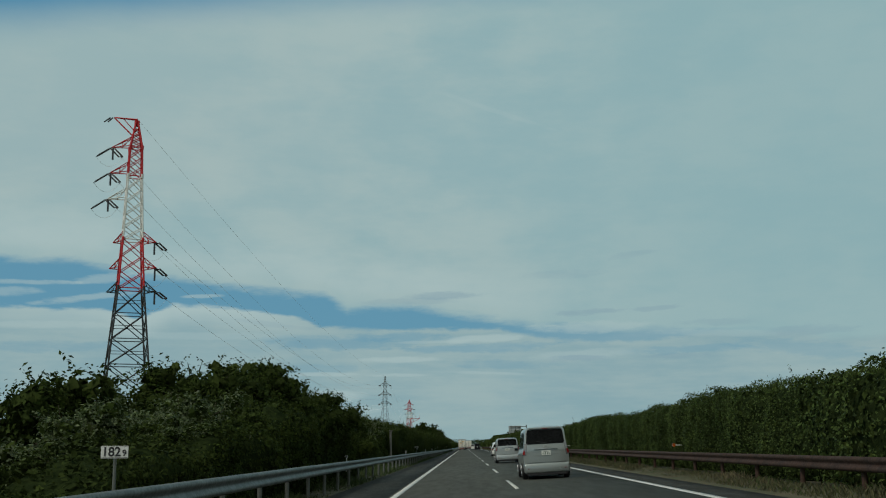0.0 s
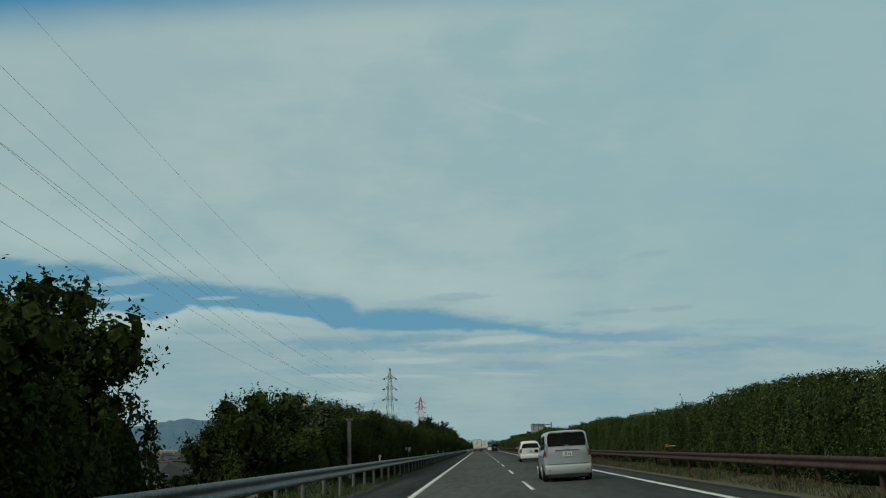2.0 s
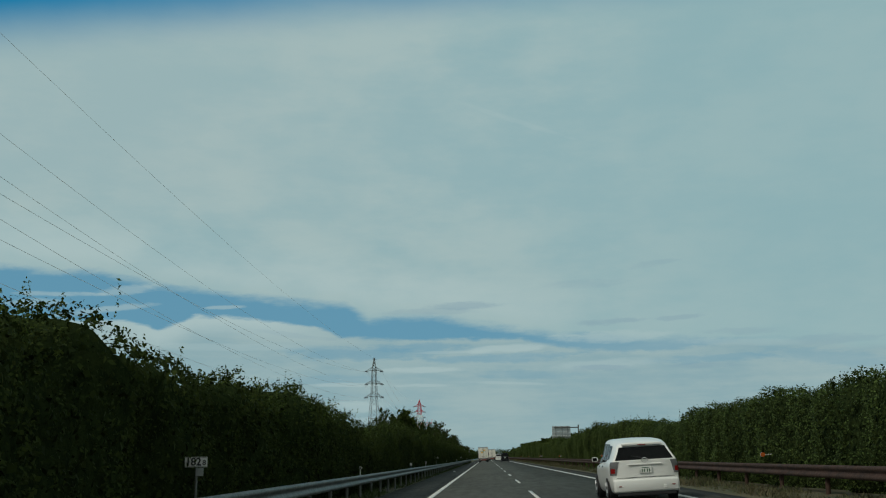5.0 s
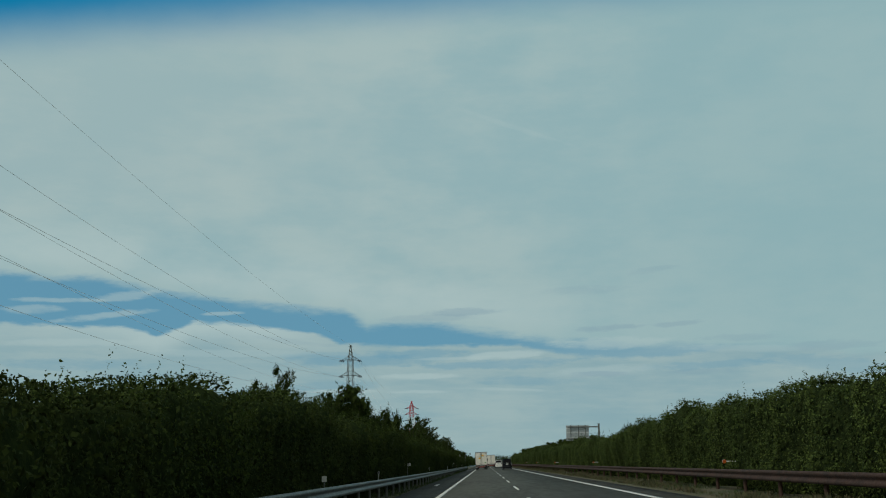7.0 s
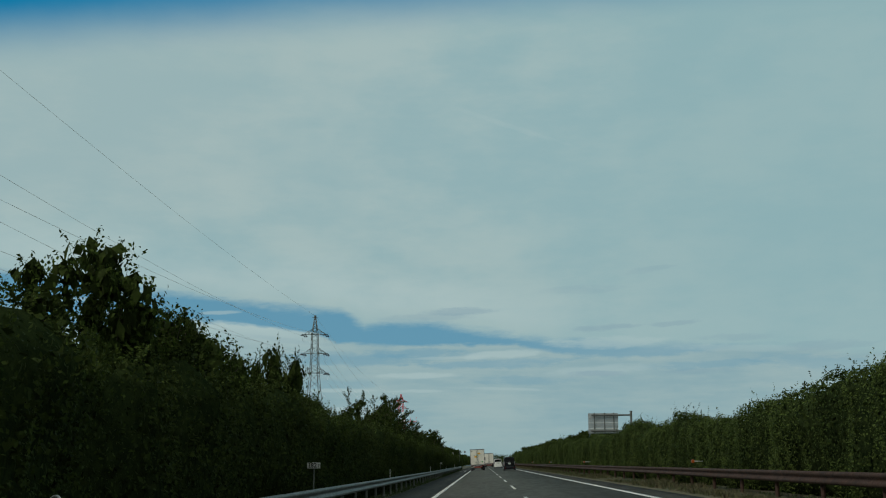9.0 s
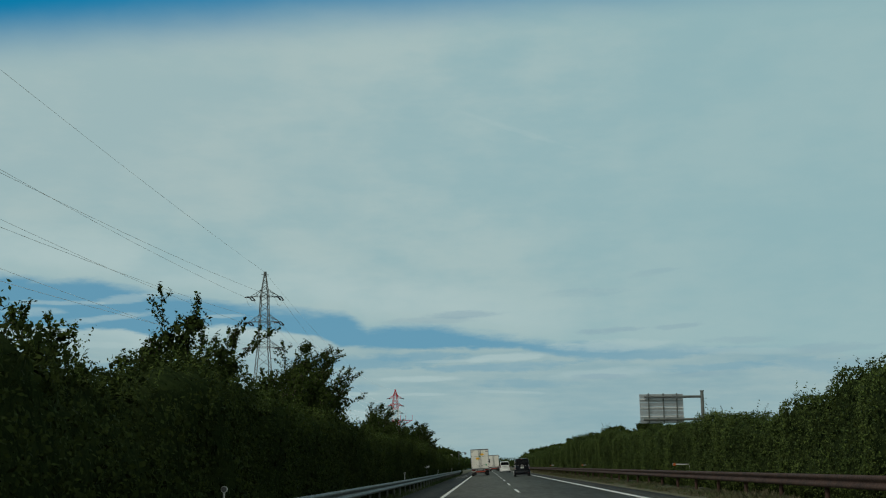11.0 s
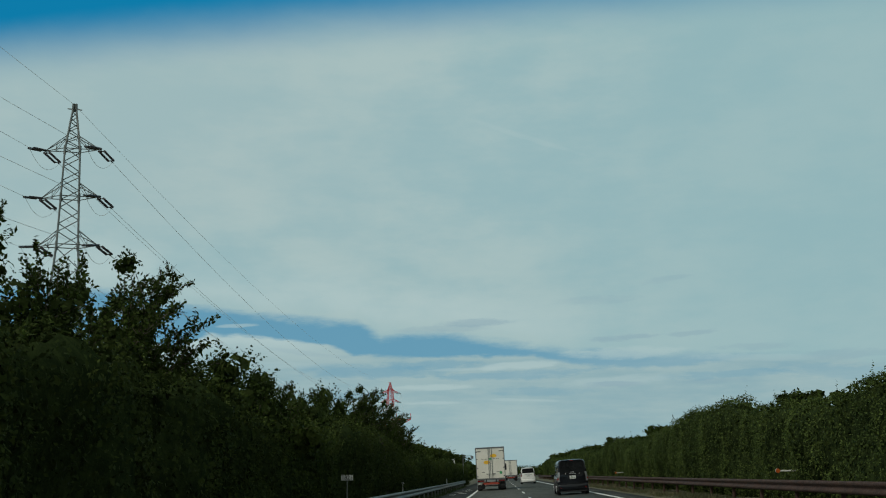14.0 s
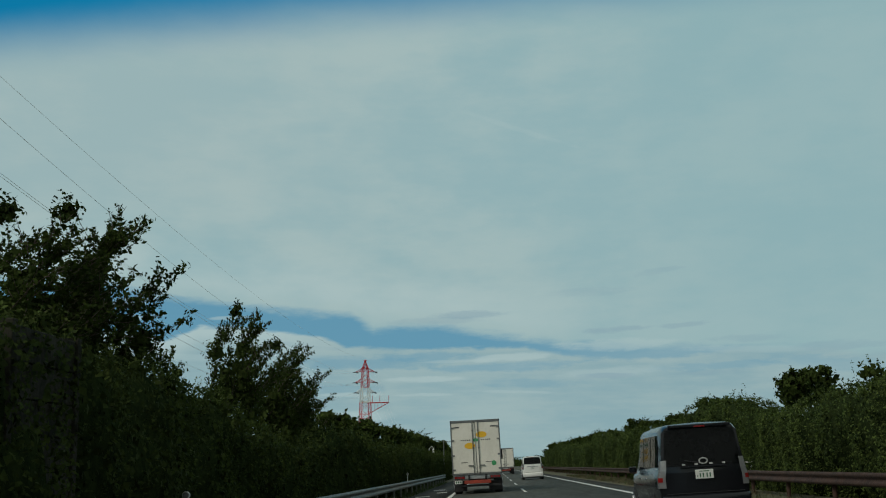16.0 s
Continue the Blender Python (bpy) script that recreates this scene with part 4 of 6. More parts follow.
blades("median_weeds", 6.45, 7.75, 10, 420, 62000, 0.05, 0.30, DRY, "dry brown weeds in the motorway median", 32)
blades("median_grass", 6.5, 8.2, 10, 420, 26000, 0.04, 0.24, GRASS, "green grass tufts in the motorway median", 33)
blades("embankment_weeds", -12.0, -5.6, 10, 100, 16000, 0.10, 0.7, GRASS, "rough green weeds on the embankment", 34)


# ---------------------------------------------------------------- pylons and cables
def pylon(at, levels, bands, left, right, horns, thick, label, peak, fore, aft, turn=22.0, earth_arm=0.0, platform=None):
    """levels: (height, half width) from base up; bands: (from height, material); left, right: heights of the arms, with reach;
    horns: short arms with no strings; fore, aft: the way that the strings of insulators take."""
    ob = thing("pylon", at, label, "pylon", "power line pylons")
    hs = [l[0] for l in levels]
    ws = [l[1] for l in levels]
    c, s_ = math.cos(radians(turn)), math.sin(radians(turn))

    def half(z):
        return float(np.interp(z, hs, ws))

    def corners(z):
        w = half(z)
        return [Vector((x * w * c - y * w * s_, x * w * s_ + y * w * c, z)) for x, y in ((1, 1), (-1, 1), (-1, -1), (1, -1))]

    def mat_at(z):
        got = bands[0][1]
        for b, m in bands:
            if z >= b - 1e-6:
                got = m
        return got

    stops = sorted({*hs, *(b for b, _ in bands if hs[0] < b < hs[-1])})
    for z0, z1 in zip(stops, stops[1:]):
        m = mat_at((z0 + z1) / 2)
        n = max(1, round((z1 - z0) / ((1.35 if thick < 0.06 else 1.6) * (half(z0) + half(z1)) / 2)))
        bm = bmesh.new()
        for i in range(n):
            a, b = z0 + (z1 - z0) * i / n, z0 + (z1 - z0) * (i + 1) / n
            ca, cb = corners(a), corners(b)
            for k in range(4):
                j = (k + 1) % 4
                if half(a) > 1.1:
                    rod(bm, ca[k], cb[j], thick * 0.55, sides=4)
                    rod(bm, ca[j], cb[k], thick * 0.55, sides=4)
                    rod(bm, ca[k], ca[j], thick * 0.5, sides=4)
                    rod(bm, ca[k].lerp(cb[k], 0.5), ca[k].lerp(cb[j], 0.5), thick * 0.35, sides=4)
                    rod(bm, ca[j].lerp(cb[j], 0.5), ca[k].lerp(cb[j], 0.5), thick * 0.35, sides=4)
                else:
                    rod(bm, *((ca[k], cb[j]) if (i + k) % 2 else (ca[j], cb[k])), thick * 0.55, sides=4)
                    if thick > 0.06:
                        rod(bm, *((ca[j], cb[k]) if (i + k) % 2 else (ca[k], cb[j])), thick * 0.5, sides=4)
                    if i == 0:
                        rod(bm, ca[k], ca[j], thick * 0.6, sides=4)
        section = part("lattice", bm, m, ob)
        for p, q in zip(corners(z0), corners(z1)):
            part("leg", rod(bmesh.new(), p, q, thick, sides=6), m, section)
            if half(z1) < 1.0:
                part("gusset", rod(bmesh.new(), q - Vector((0, 0, 0.16)), q + Vector((0, 0, 0.16)), thick * 1.5, sides=6), m, section)
    top = hs[-1]
    part("peak", rod(bmesh.new(), (0, 0, top - 0.3), (0, 0, peak), thick * 1.2, thick * 0.6, 6), mat_at(top - 0.1), ob)

    def truss(side, z, reach):
        tip = Vector((side * reach, 0, z))
        lower = sorted(corners(z), key=lambda q: -side * q.x)[:2]
        upper = sorted(corners(z + 0.8), key=lambda q: -side * q.x)[:2]
        bm = bmesh.new()
        for lo, up in zip(lower, upper):
            rod(bm, lo, tip, thick * 0.55, sides=4)
            rod(bm, up, tip, thick * 0.55, sides=4)
            rod(bm, lo.lerp(tip, 0.45), up.lerp(tip, 0.45), thick * 0.35, sides=4)
            rod(bm, lo.lerp(tip, 0.45), up, thick * 0.35, sides=4)
        rod(bm, lower[0].lerp(tip, 0.45), lower[1].lerp(tip, 0.45), thick * 0.45, sides=4)
        return tip, part("arm", bm, mat_at(z), ob)

    ends = []
    for side, arms in ((-1, left), (1, right)):
        for z, reach in arms:
            tip, arm = truss(side, z, reach)
            for way in (Vector(fore), Vector(aft)):
                if way.length < 0.1 or (side > 0 and way.x < -0.5):
                    continue
                across = way.cross(Vector((0, 0, 1))).normalized() * 0.16
                for off in (-1, 1):
                    bm = bmesh.new()
                    p, q = tip + way * 0.16 + across * off, tip + way * 0.92 + across * off
                    for k in range(11):
                        bmesh.ops.create_cone(bm, cap_ends=True, segments=8, radius1=0.075, radius2=0.05, depth=0.08,
                                              matrix=Matrix.Translation(p.lerp(q, k / 10)) @ (q - p).to_track_quat("Z", "Y").to_matrix().to_4x4())
                    rod(bm, p, q, 0.03, sides=5)
                    part("insulator", bm, INSULATOR, arm)
                for u in (0.16, 0.92):
                    part("yoke", rod(bmesh.new(), tip + way * u - across * 1.25, tip + way * u + across * 1.25, 0.035, sides=5), INSULATOR, arm)
                part("link", rod(bmesh.new(), tip, tip + way * 0.16, 0.03, sides=5), INSULATOR, arm)
                part("clamp", rod(bmesh.new(), tip + way * 0.92, tip + way * 1.06, 0.04, sides=5), INSULATOR, arm)
            if horns:
                part("jumper_string", rod(bmesh.new(), tip + Vector((-side * 0.12, 0, 0)), tip + Vector((-side * 0.12, 0, -1.0)), 0.075, sides=6), INSULATOR, arm)
            # slack jumper wire under the arm
            bm = bmesh.new()
            p, q = tip + Vector(aft) * 1.05, tip + Vector(fore) * 1.05
            dots = [p.lerp(q, k / 10) - Vector((0, 0, 4 * 0.75 * (k / 10) * (1 - k / 10))) for k in range(11)]
            for d0, d1 in zip(dots, dots[1:]):
                rod(bm, d0, d1, 0.012, sides=4)
            part("jumper_wire", bm, CABLE, arm)
            ends.append((Vector(at) + tip + Vector(aft) * 1.06, Vector(at) + tip + Vector(fore) * 1.06))
    for side, z, reach in horns:
        truss(side, z, reach)
    if earth_arm:
        bm = bmesh.new()
        tip = Vector((-earth_arm, 0, peak + 0.12))
        for y_ in (-0.12, 0.12):
            rod(bm, (0, y_, peak - 0.1), tip, thick * 0.75, sides=4)
            rod(bm, (-0.38, y_, peak - 1.35), tip, thick * 0.75, sides=4)
        rod(bm, (-0.30, 0, peak - 0.9), (-earth_arm * 0.6, 0, peak + 0.02), thick * 0.5, sides=4)
        arm = part("arm", bm, mat_at(top - 0.2), ob)
        for k in (0, 1):
            part("insulator", rod(bmesh.new(), tip + Vector((-0.1 - 0.2 * k, 0, 0.0)), tip + Vector((-0.5 - 0.3 * k, 0, -0.35)), 0.06, sides=6), INSULATOR, arm)
    else:
        for side in (-1, 1):
            part("arm", rod(bmesh.new(), (0, 0, peak - 0.25), (side * 0.42, 0, peak - 0.25 - 0.05 * side), thick * 0.7, sides=4), mat_at(top - 0.2), ob)
    if platform:
        z, reach = platform
        bm = bmesh.new()
        rod(bm, (0.5, -0.6, z), (reach, -0.6, z), thick, sides=4)
        rod(bm, (0.5, 0.6, z), (reach, 0.6, z), thick, sides=4)
        rod(bm, (0.8, 0, z - 2.4), (reach, 0, z), thick, sides=4)
        for u in (0.15, 0.3, 0.45, 0.62, 0.8):
            rod(bm, (0.8 + (reach - 0.8) * u, 0, z - 2.4 * (1 - u)), (0.8 + (reach - 0.8) * u, 0, z), thick * 0.6, sides=4)
        for u in (0.3, 0.62, 1.0):
            rod(bm, (reach * u, 0, z), (reach * u, 0, z + 1.5), thick * 0.8, sides=4)
            rod(bm, (reach * u, -0.6, z), (reach * u, 0.6, z), thick * 0.7, sides=4)
        part("platform", bm, PYLON_RED, ob, "red steel side platform")
    return ob, ends, Vector(at) + Vector((0, 0, peak))


base_z = -7.4
P1, e1, t1 = pylon((-25.85, 85.0, base_z), ((0, 2.6), (8.0, 2.0), (15.0, 1.48), (20.9, 0.96), (24.75, 0.74), (29.85, 0.53), (32.2, 0.46), (34.3, 0.10)),
                   ((0, PYLON_GREY), (20.9, PYLON_RED), (24.75, PYLON_WHITE), (29.85, PYLON_RED)),
                   ((32.3, 1.95), (30.2, 2.05), (28.1, 2.15)), ((24.6, 1.90), (22.55, 2.0), (20.7, 2.05)), ((-1, 24.6, 1.50), (-1, 22.55, 1.70), (-1, 20.7, 1.85)), 0.070,
                   "red and white painted steel lattice power pylon", 34.65, (0.25, 1.8, -0.35), (-0.95, -0.6, -0.85), earth_arm=1.85)
P2, e2, t2 = pylon((-24.0, 340.0, base_z), ((0, 1.9), (8.0, 1.45), (15.0, 1.08), (17.0, 0.95), (21.6, 0.58), (24.4, 0.49), (27.2, 0.41), (29.8, 0.08)),
                   ((0, PYLON_GREY), (13.0, PYLON_PALE)), ((27.2, 1.60), (24.4, 1.68), (21.6, 1.75)), ((27.2, 1.60), (24.4, 1.68), (21.6, 1.75)), (), 0.050,
                   "grey zinc steel lattice power pylon with three pairs of arms", 29.9, (0.0, 2.0, -0.16), (0.0, -2.0, -0.40))
P3, e3, t3 = pylon((-27.6, 565.0, base_z), ((0, 2.5), (9.0, 1.8), (16.0, 1.25), (23.0, 0.95), (30.2, 0.58), (31.8, 0.1)),
                   ((0, PYLON_GREY), (17.7, PYLON_RED), (22.7, PYLON_WHITE), (26.1, PYLON_RED)),
                   ((29.5, 2.1), (27.2, 2.2), (25.0, 2.0)), ((29.5, 2.1), (27.2, 2.2), (25.0, 2.0)), (), 0.075,
                   "red and white steel lattice power pylon with side platform", 32.3, (0.3, 1.8, -0.15), (-0.3, -1.8, -0.3), platform=(22.7, 5.2))
P4 = copy_thing(P2, pose(-48.0, 1000.0, base_z + 1))
P5 = copy_thing(P1, pose(-178.0, 500.0, base_z - 8))
e4 = [Vector((-48 + (-2.1 if k < 3 else 2.1), 1000.0, base_z + 27.6 - 2.8 * (k % 3))) for k in range(6)]


def cable(a, b, sag, radius=0.012):
    ob = thing("power_cable", tuple(a), "thin aluminium overhead power cable hanging between pylons", "cable", "overhead power cables")
    pts = []
    n = 40
    for i in range(n + 1):
        u = i / n
        p = a.lerp(b, u)
        p.z -= 4 * sag * u * (1 - u)
        pts.append(p - a)
    k = 5
    v, f = [], []
    for p in pts:
        v += [(p.x + radius * math.cos(2 * math.pi * j / k), p.y, p.z + radius * math.sin(2 * math.pi * j / k)) for j in range(k)]
    for i in range(n):
        f += [(i * k + j, i * k + (j + 1) % k, (i + 1) * k + (j + 1) % k, (i + 1) * k + j) for j in range(k)]
    part("strand", mesh_np("strand", v, f), CABLE, ob)


for (_, a), (b, _) in zip(e1, e2):
    cable(a, b, 4.5)
for (_, a), (b, _) in zip(e2, e3):
    cable(a, b, 5.0)
for (_, a), b in zip(e3, e4):
    cable(a, b, 8.0)
cable(t1, t2, 3.0, 0.010)
cable(t2, t3, 3.5, 0.010)


# ---------------------------------------------------------------- signs
def km_sign(y, tail):
    ob = thing("kilometre_sign", (-5.08, y, -0.30), "white kilometre sign with dark numerals on a post", "sign", "kilometre signs")
    part("post", rod(bmesh.new(), (0, 0.03, 0), (0, 0.03, 1.60), 0.024, sides=10), GALVANISED, ob)
    part("plate", boxed(-0.20, 0.20, -0.006, 0.006, 1.48, 1.66, bevel=0.004), SIGN_WHITE, ob)
    for part_name, words, size, x, z in (("numerals", "182", 0.185, -0.045, 1.57), ("small_numeral", tail, 0.125, 0.145, 1.555)):
        p = part(part_name, text_mesh(part_name, words, size), INK, ob)
        p.location = (x, -0.009, z)
    for x0, x1, z0, z1 in ((-0.19, 0.19, 1.645, 1.651), (-0.19, 0.19, 1.489, 1.495)):
        part("border", boxed(x0, x1, -0.0085, -0.006, z0, z1), INK, ob)
    if tail == "8":
        part("sub_plate", boxed(0.0, 0.135, -0.006, 0.006, 1.33, 1.465, bevel=0.004), SIGN_BACK, ob, "small grey plate under the sign")


for y, tail in ((16.3, "9"), (119.6, "8"), (214.0, "7"), (317.5, "6")):
    km_sign(y, tail)

marker = thing("marker_plate", (-5.05, 175.4, -0.3), "small blank pale marker plate on a post", "sign")
part("post", rod(bmesh.new(), (0, 0.03, 0), (0, 0.03, 1.25), 0.022, sides=10), GALVANISED, marker)
part("plate", boxed(-0.075, 0.075, -0.005, 0.005, 1.08, 1.26, bevel=0.003), SIGN_WHITE, marker)

pole = thing("utility_post", (-6.0, 91.6, -0.36), "weathered concrete post overgrown with vine at its top", "post")
part("shaft", rod(bmesh.new(), (0, 0, 0), (0, 0, 2.92), 0.10, 0.085, 14), CONCRETE, pole, smooth=50)
part("cap", boxed(-0.14, 0.20, -0.12, 0.12, 2.93, 3.03, bevel=0.02), CONCRETE, pole)
_r = np.random.default_rng(4)
part("vine", leaf_mesh("vine", _r.normal(0, 1, (240, 3)) * np.array((0.30, 0.12, 0.07)) + np.array((0.2, 0, 3.05)), np.tile((0, 0, 1.0), (240, 1)), 0.11, _r), LEAF_LIGHT, pole)

panel = thing("wall_panel", (-5.46, 333.3, -0.36), "weathered grey board wall among the shrubs, coloured as shaded", "wall")
for i in range(8):
    part("board", boxed(-0.06, 0.06, -0.95, 0.95, 0.42 * i + 0.004, 0.42 * i + 0.41, bevel=0.012), BOARD_SHADED, panel)
for y in (-1.01, 1.01):
    part("post", boxed(-0.1, 0.1, y - 0.07, y + 0.07, 0, 3.4, bevel=0.01), BOARD_SHADED, panel)

camera_pole = thing("camera_pole", (-5.3, 444.0, -0.4), "grey roadside pole with an arm and a small box", "pole")
part("shaft", rod(bmesh.new(), (0, 0, 0), (0, 0, 4.6), 0.07, 0.05, 12), GALVANISED, camera_pole)
part("arm", rod(bmesh.new(), (0, 0, 4.35), (1.3, 0, 4.4), 0.035, sides=8), GALVANISED, camera_pole)
part("box", boxed(1.1, 1.5, -0.2, 0.25, 3.95, 4.35, bevel=0.03), TRUCK_TRIM, camera_pole)
small_sign = thing("road_sign", (-7.3, 455.0, -0.6), "small square white road sign on a post", "sign")
part("post", rod(bmesh.new(), (0, 0.04, 0), (0, 0.04, 4.3), 0.04, sides=10), GALVANISED, small_sign)
part("plate", boxed(-0.38, 0.38, -0.01, 0.01, 3.55, 4.3, bevel=0.01), SIGN_WHITE, small_sign)
part("symbol", boxed(-0.16, 0.16, -0.016, -0.0105, 3.8, 4.05), INK, small_sign)

gantry = thing("gantry_sign", (17.0, 308.2, 0.45), "back of a road sign of aluminium strips on a cantilever pole", "sign")
part("column", rod(bmesh.new(), (0, 0, 0), (0, 0, 6.45), 0.16, 0.13, 16), GALVANISED, gantry, smooth=50)
part("cap", rod(bmesh.new(), (0, 0, 6.45), (0, 0, 6.52), 0.17, sides=16), GALVANISED, gantry)
part("arm", rod(bmesh.new(), (0, 0, 6.05), (-4.5, 0, 6.05), 0.095, sides=14), GALVANISED, gantry, smooth=50)
part("arm", rod(bmesh.new(), (0, 0, 4.30), (-4.6, 0, 4.30), 0.095, sides=14), GALVANISED, gantry, smooth=50)
for i in range(7):
    part("panel", boxed(-4.85, -1.45, 0.20, 0.24, 4.02 + 0.325 * i, 4.02 + 0.325 * i + 0.31, bevel=0.008), SIGN_BACK, gantry)
for x in (-4.15, -3.0, -1.95):
    part("upright", boxed(x - 0.05, x + 0.05, 0.10, 0.19, 3.98, 6.34, bevel=0.008), GALVANISED, gantry)
for z in (4.55, 5.2, 5.85):
    part("rail", boxed(-4.84, -1.46, 0.16, 0.195, z - 0.03, z + 0.03, bevel=0.006), SIGN_WHITE, gantry)
for x in (-4.3, -4.0, -2.3, -2.0):
    part("clamp", boxed(x - 0.04, x + 0.04, -0.12, 0.12, 5.92, 6.18, bevel=0.01), TRUCK_TRIM, gantry)


# ---------------------------------------------------------------- vehicles
def wheel(parent, x, y, r, width):
    tyre_bm = bmesh.new()
    disc(tyre_bm, (0, 0, 0), r, width, "X", 28)
    edges = [e for e in tyre_bm.edges if len(e.link_faces) == 2 and abs(e.calc_face_angle(0)) > 1.0]
    bmesh.ops.bevel(tyre_bm, geom=edges, offset=r * 0.10, segments=2, affect="EDGES")
    hub = new("wheel")
    hub.parent = parent
    hub.location = (x, y, r)
    part("tyre", tyre_bm, RUBBER, hub, smooth=40)
    s = 1 if x > 0 else -1
    rim = disc(bmesh.new(), (s * (width / 2 - 0.01), 0, 0), r * 0.62, 0.04, "X", 24)
    for k in range(5):
        a = 2 * math.pi * k / 5
        rod(rim, (s * (width / 2 + 0.012), 0, 0), (s * (width / 2 + 0.012), math.cos(a) * r * 0.58, math.sin(a) * r * 0.58), 0.03, 0.022, 6)
    part("rim", rim, RIM, hub)


def number_plate(parent, y, z, green=True):
    plate = part("number_plate", boxed(-0.165, 0.165, y - 0.012, y, z - 0.0825, z + 0.0825, bevel=0.006), PLATE, parent, "white number plate with dark bars")
    for x0, x1, z0, z1 in ((-0.09, 0.09, 0.045, 0.060), (-0.14, -0.12, -0.04, -0.02), (-0.09, -0.066, -0.055, 0.02), (-0.035, -0.011, -0.055, 0.02), (0.035, 0.059, -0.055, 0.02), (0.09, 0.114, -0.055, 0.02)):
        part("bar", boxed(x0, x1, y - 0.015, y - 0.0125, z + z0, z + z1), PLATE_GREEN, plate)


def car(name, at, L, W, H, stations, paint, label, glass_rows, wheels, rear, lights, ride=0.20):
    """A car that points along +y, its tail at y = 0.
    stations: (y, belt height, roof height, half width at the belt, half width at the roof, lean of the upper part)."""
    ob = thing(name, at, label, "car", "vehicles on the motorway", roll=-math.degrees(math.atan(CROSS_FALL)))

    def ring(st):
        y, belt, roof, wb, wr, lean = st
        low = ride
        sill = wb - 0.05
        pts = [(0, low), (sill - 0.06, low), (sill, low + 0.07), (wb - 0.008, low + (belt - low) * 0.40), (wb, low + (belt - low) * 0.66), (wb - 0.012, belt - 0.03), (wb - 0.035, belt)]
        d = roof - belt
        pts += [(wr + (wb - 0.035 - wr) * 0.45, belt + d * 0.50), (wr + 0.02, belt + d * 0.86), (wr - 0.05, roof - d * 0.03), (wr - 0.18, roof + 0.012 * (d > 0.2)), (0, roof + 0.03 * (d > 0.2))]
        out = []
        for x, z in pts:
            u = max(0.0, z - belt)
            tuck = -0.10 * max(0.0, 0.35 - (z - low)) if y < 0.2 else 0.0
            out.append((x, y + lean * u + (0.0 if y > 0.2 else 0.10 * (x / max(wb, 0.1)) ** 4 - tuck * 0.3), z))
        return out

    rows = [ring(s) for s in stations]
    k = len(rows[0])
    bm = bmesh.new()
    grid = []
    for r in rows:
        right = [bm.verts.new(p) for p in r]
        leftv = [right[0]] + [bm.verts.new((-p[0], p[1], p[2])) for p in r[1:-1]] + [right[-1]]
        grid.append((right, leftv))
    for (r0, l0), (r1, l1) in zip(grid, grid[1:]):
        for i in range(k - 1):
            bm.faces.new((r0[i], r1[i], r1[i + 1], r0[i + 1]))
            bm.faces.new((l0[i], l0[i + 1], l1[i + 1], l1[i]))
    # the tail, bowed in plan
    r, l = grid[0]
    lines = []
    for i in range(1, k - 1):
        x, y, z = rows[0][i]
        base = y - 0.10 * (x / max(stations[0][3], 0.1)) ** 4
        inner = [bm.verts.new((x * (1 - 2 * j / 10), base + 0.10 * (x * (1 - 2 * j / 10) / stations[0][3]) ** 4, z)) for j in range(1, 10)]
        lines.append([r[i]] + inner + [l[i]])
    for q0, q1 in zip(lines, lines[1:]):
        for j in range(10):
            bm.faces.new((q0[j], q0[j + 1], q1[j + 1], q1[j]))
    bm.faces.new(lines[-1] + [r[-1]])
    bm.faces.new(lines[0] + [r[0]])
    r, l = grid[-1]
    for i in range(k - 1):
        vs = list(dict.fromkeys([r[i], r[i + 1], l[i + 1], l[i]]))
        if len(vs) > 2:
            bm.faces.new(vs)
    bmesh.ops.recalc_face_normals(bm, faces=bm.faces)
    # dark wheel openings are cut by black liners that stand proud
    body = part("body", bm, paint, ob, smooth=38)
    # side windows follow the body's skin, 8 mm proud
    for side in (-1, 1):
        for a0, a1, u0, u1 in glass_rows:
            bm = bmesh.new()
            def at_y(y, u):
                ys = [s[0] for s in stations]
                belt, roof, wb, wr, lean = (float(np.interp(y, ys, [s[j] for s in stations])) for j in range(1, 6))
                z = belt + (roof - belt) * u
                w0, wm, w1 = wb - 0.035, wr + (wb - 0.035 - wr) * 0.45, wr + 0.02
                w = np.interp(u, (0, 0.5, 0.86), (w0, wm, w1))
                return (side * (w + 0.008), y + lean * (z - belt), z)
            n = 6
            lo = [bm.verts.new(at_y(a0[0] + (a1[0] - a0[0]) * i / n, u0)) for i in range(n + 1)]
            mi = [bm.verts.new(at_y((a0[0] + a0[1]) / 2 + ((a1[0] + a1[1]) / 2 - (a0[0] + a0[1]) / 2) * i / n, (u0 + u1) / 2)) for i in range(n + 1)]
            hi = [bm.verts.new(at_y(a0[1] + (a1[1] - a0[1]) * i / n, u1)) for i in range(n + 1)]
            for q0, q1 in ((lo, mi), (mi, hi)):
                for i in range(n):
                    bm.faces.new((q0[i], q0[i + 1], q1[i + 1], q1[i]))
            bmesh.ops.solidify(bm, geom=bm.faces[:], thickness=0.006)
            part("side_window", bm, SIDE_GLASS, ob)
        mirror = part("mirror", boxed(side * (W / 2 - 0.02), side * (W / 2 + 0.145), L * 0.67, L * 0.67 + 0.10, stations[0][1] + 0.0, stations[0][1] + 0.125, bevel=0.035), paint, ob)
        part("mirror_glass", boxed(side * (W / 2 + 0.01), side * (W / 2 + 0.13), L * 0.67 - 0.004, L * 0.67 + 0.002, stations[0][1] + 0.015, stations[0][1] + 0.11, bevel=0.002), DARK_GLASS, mirror)
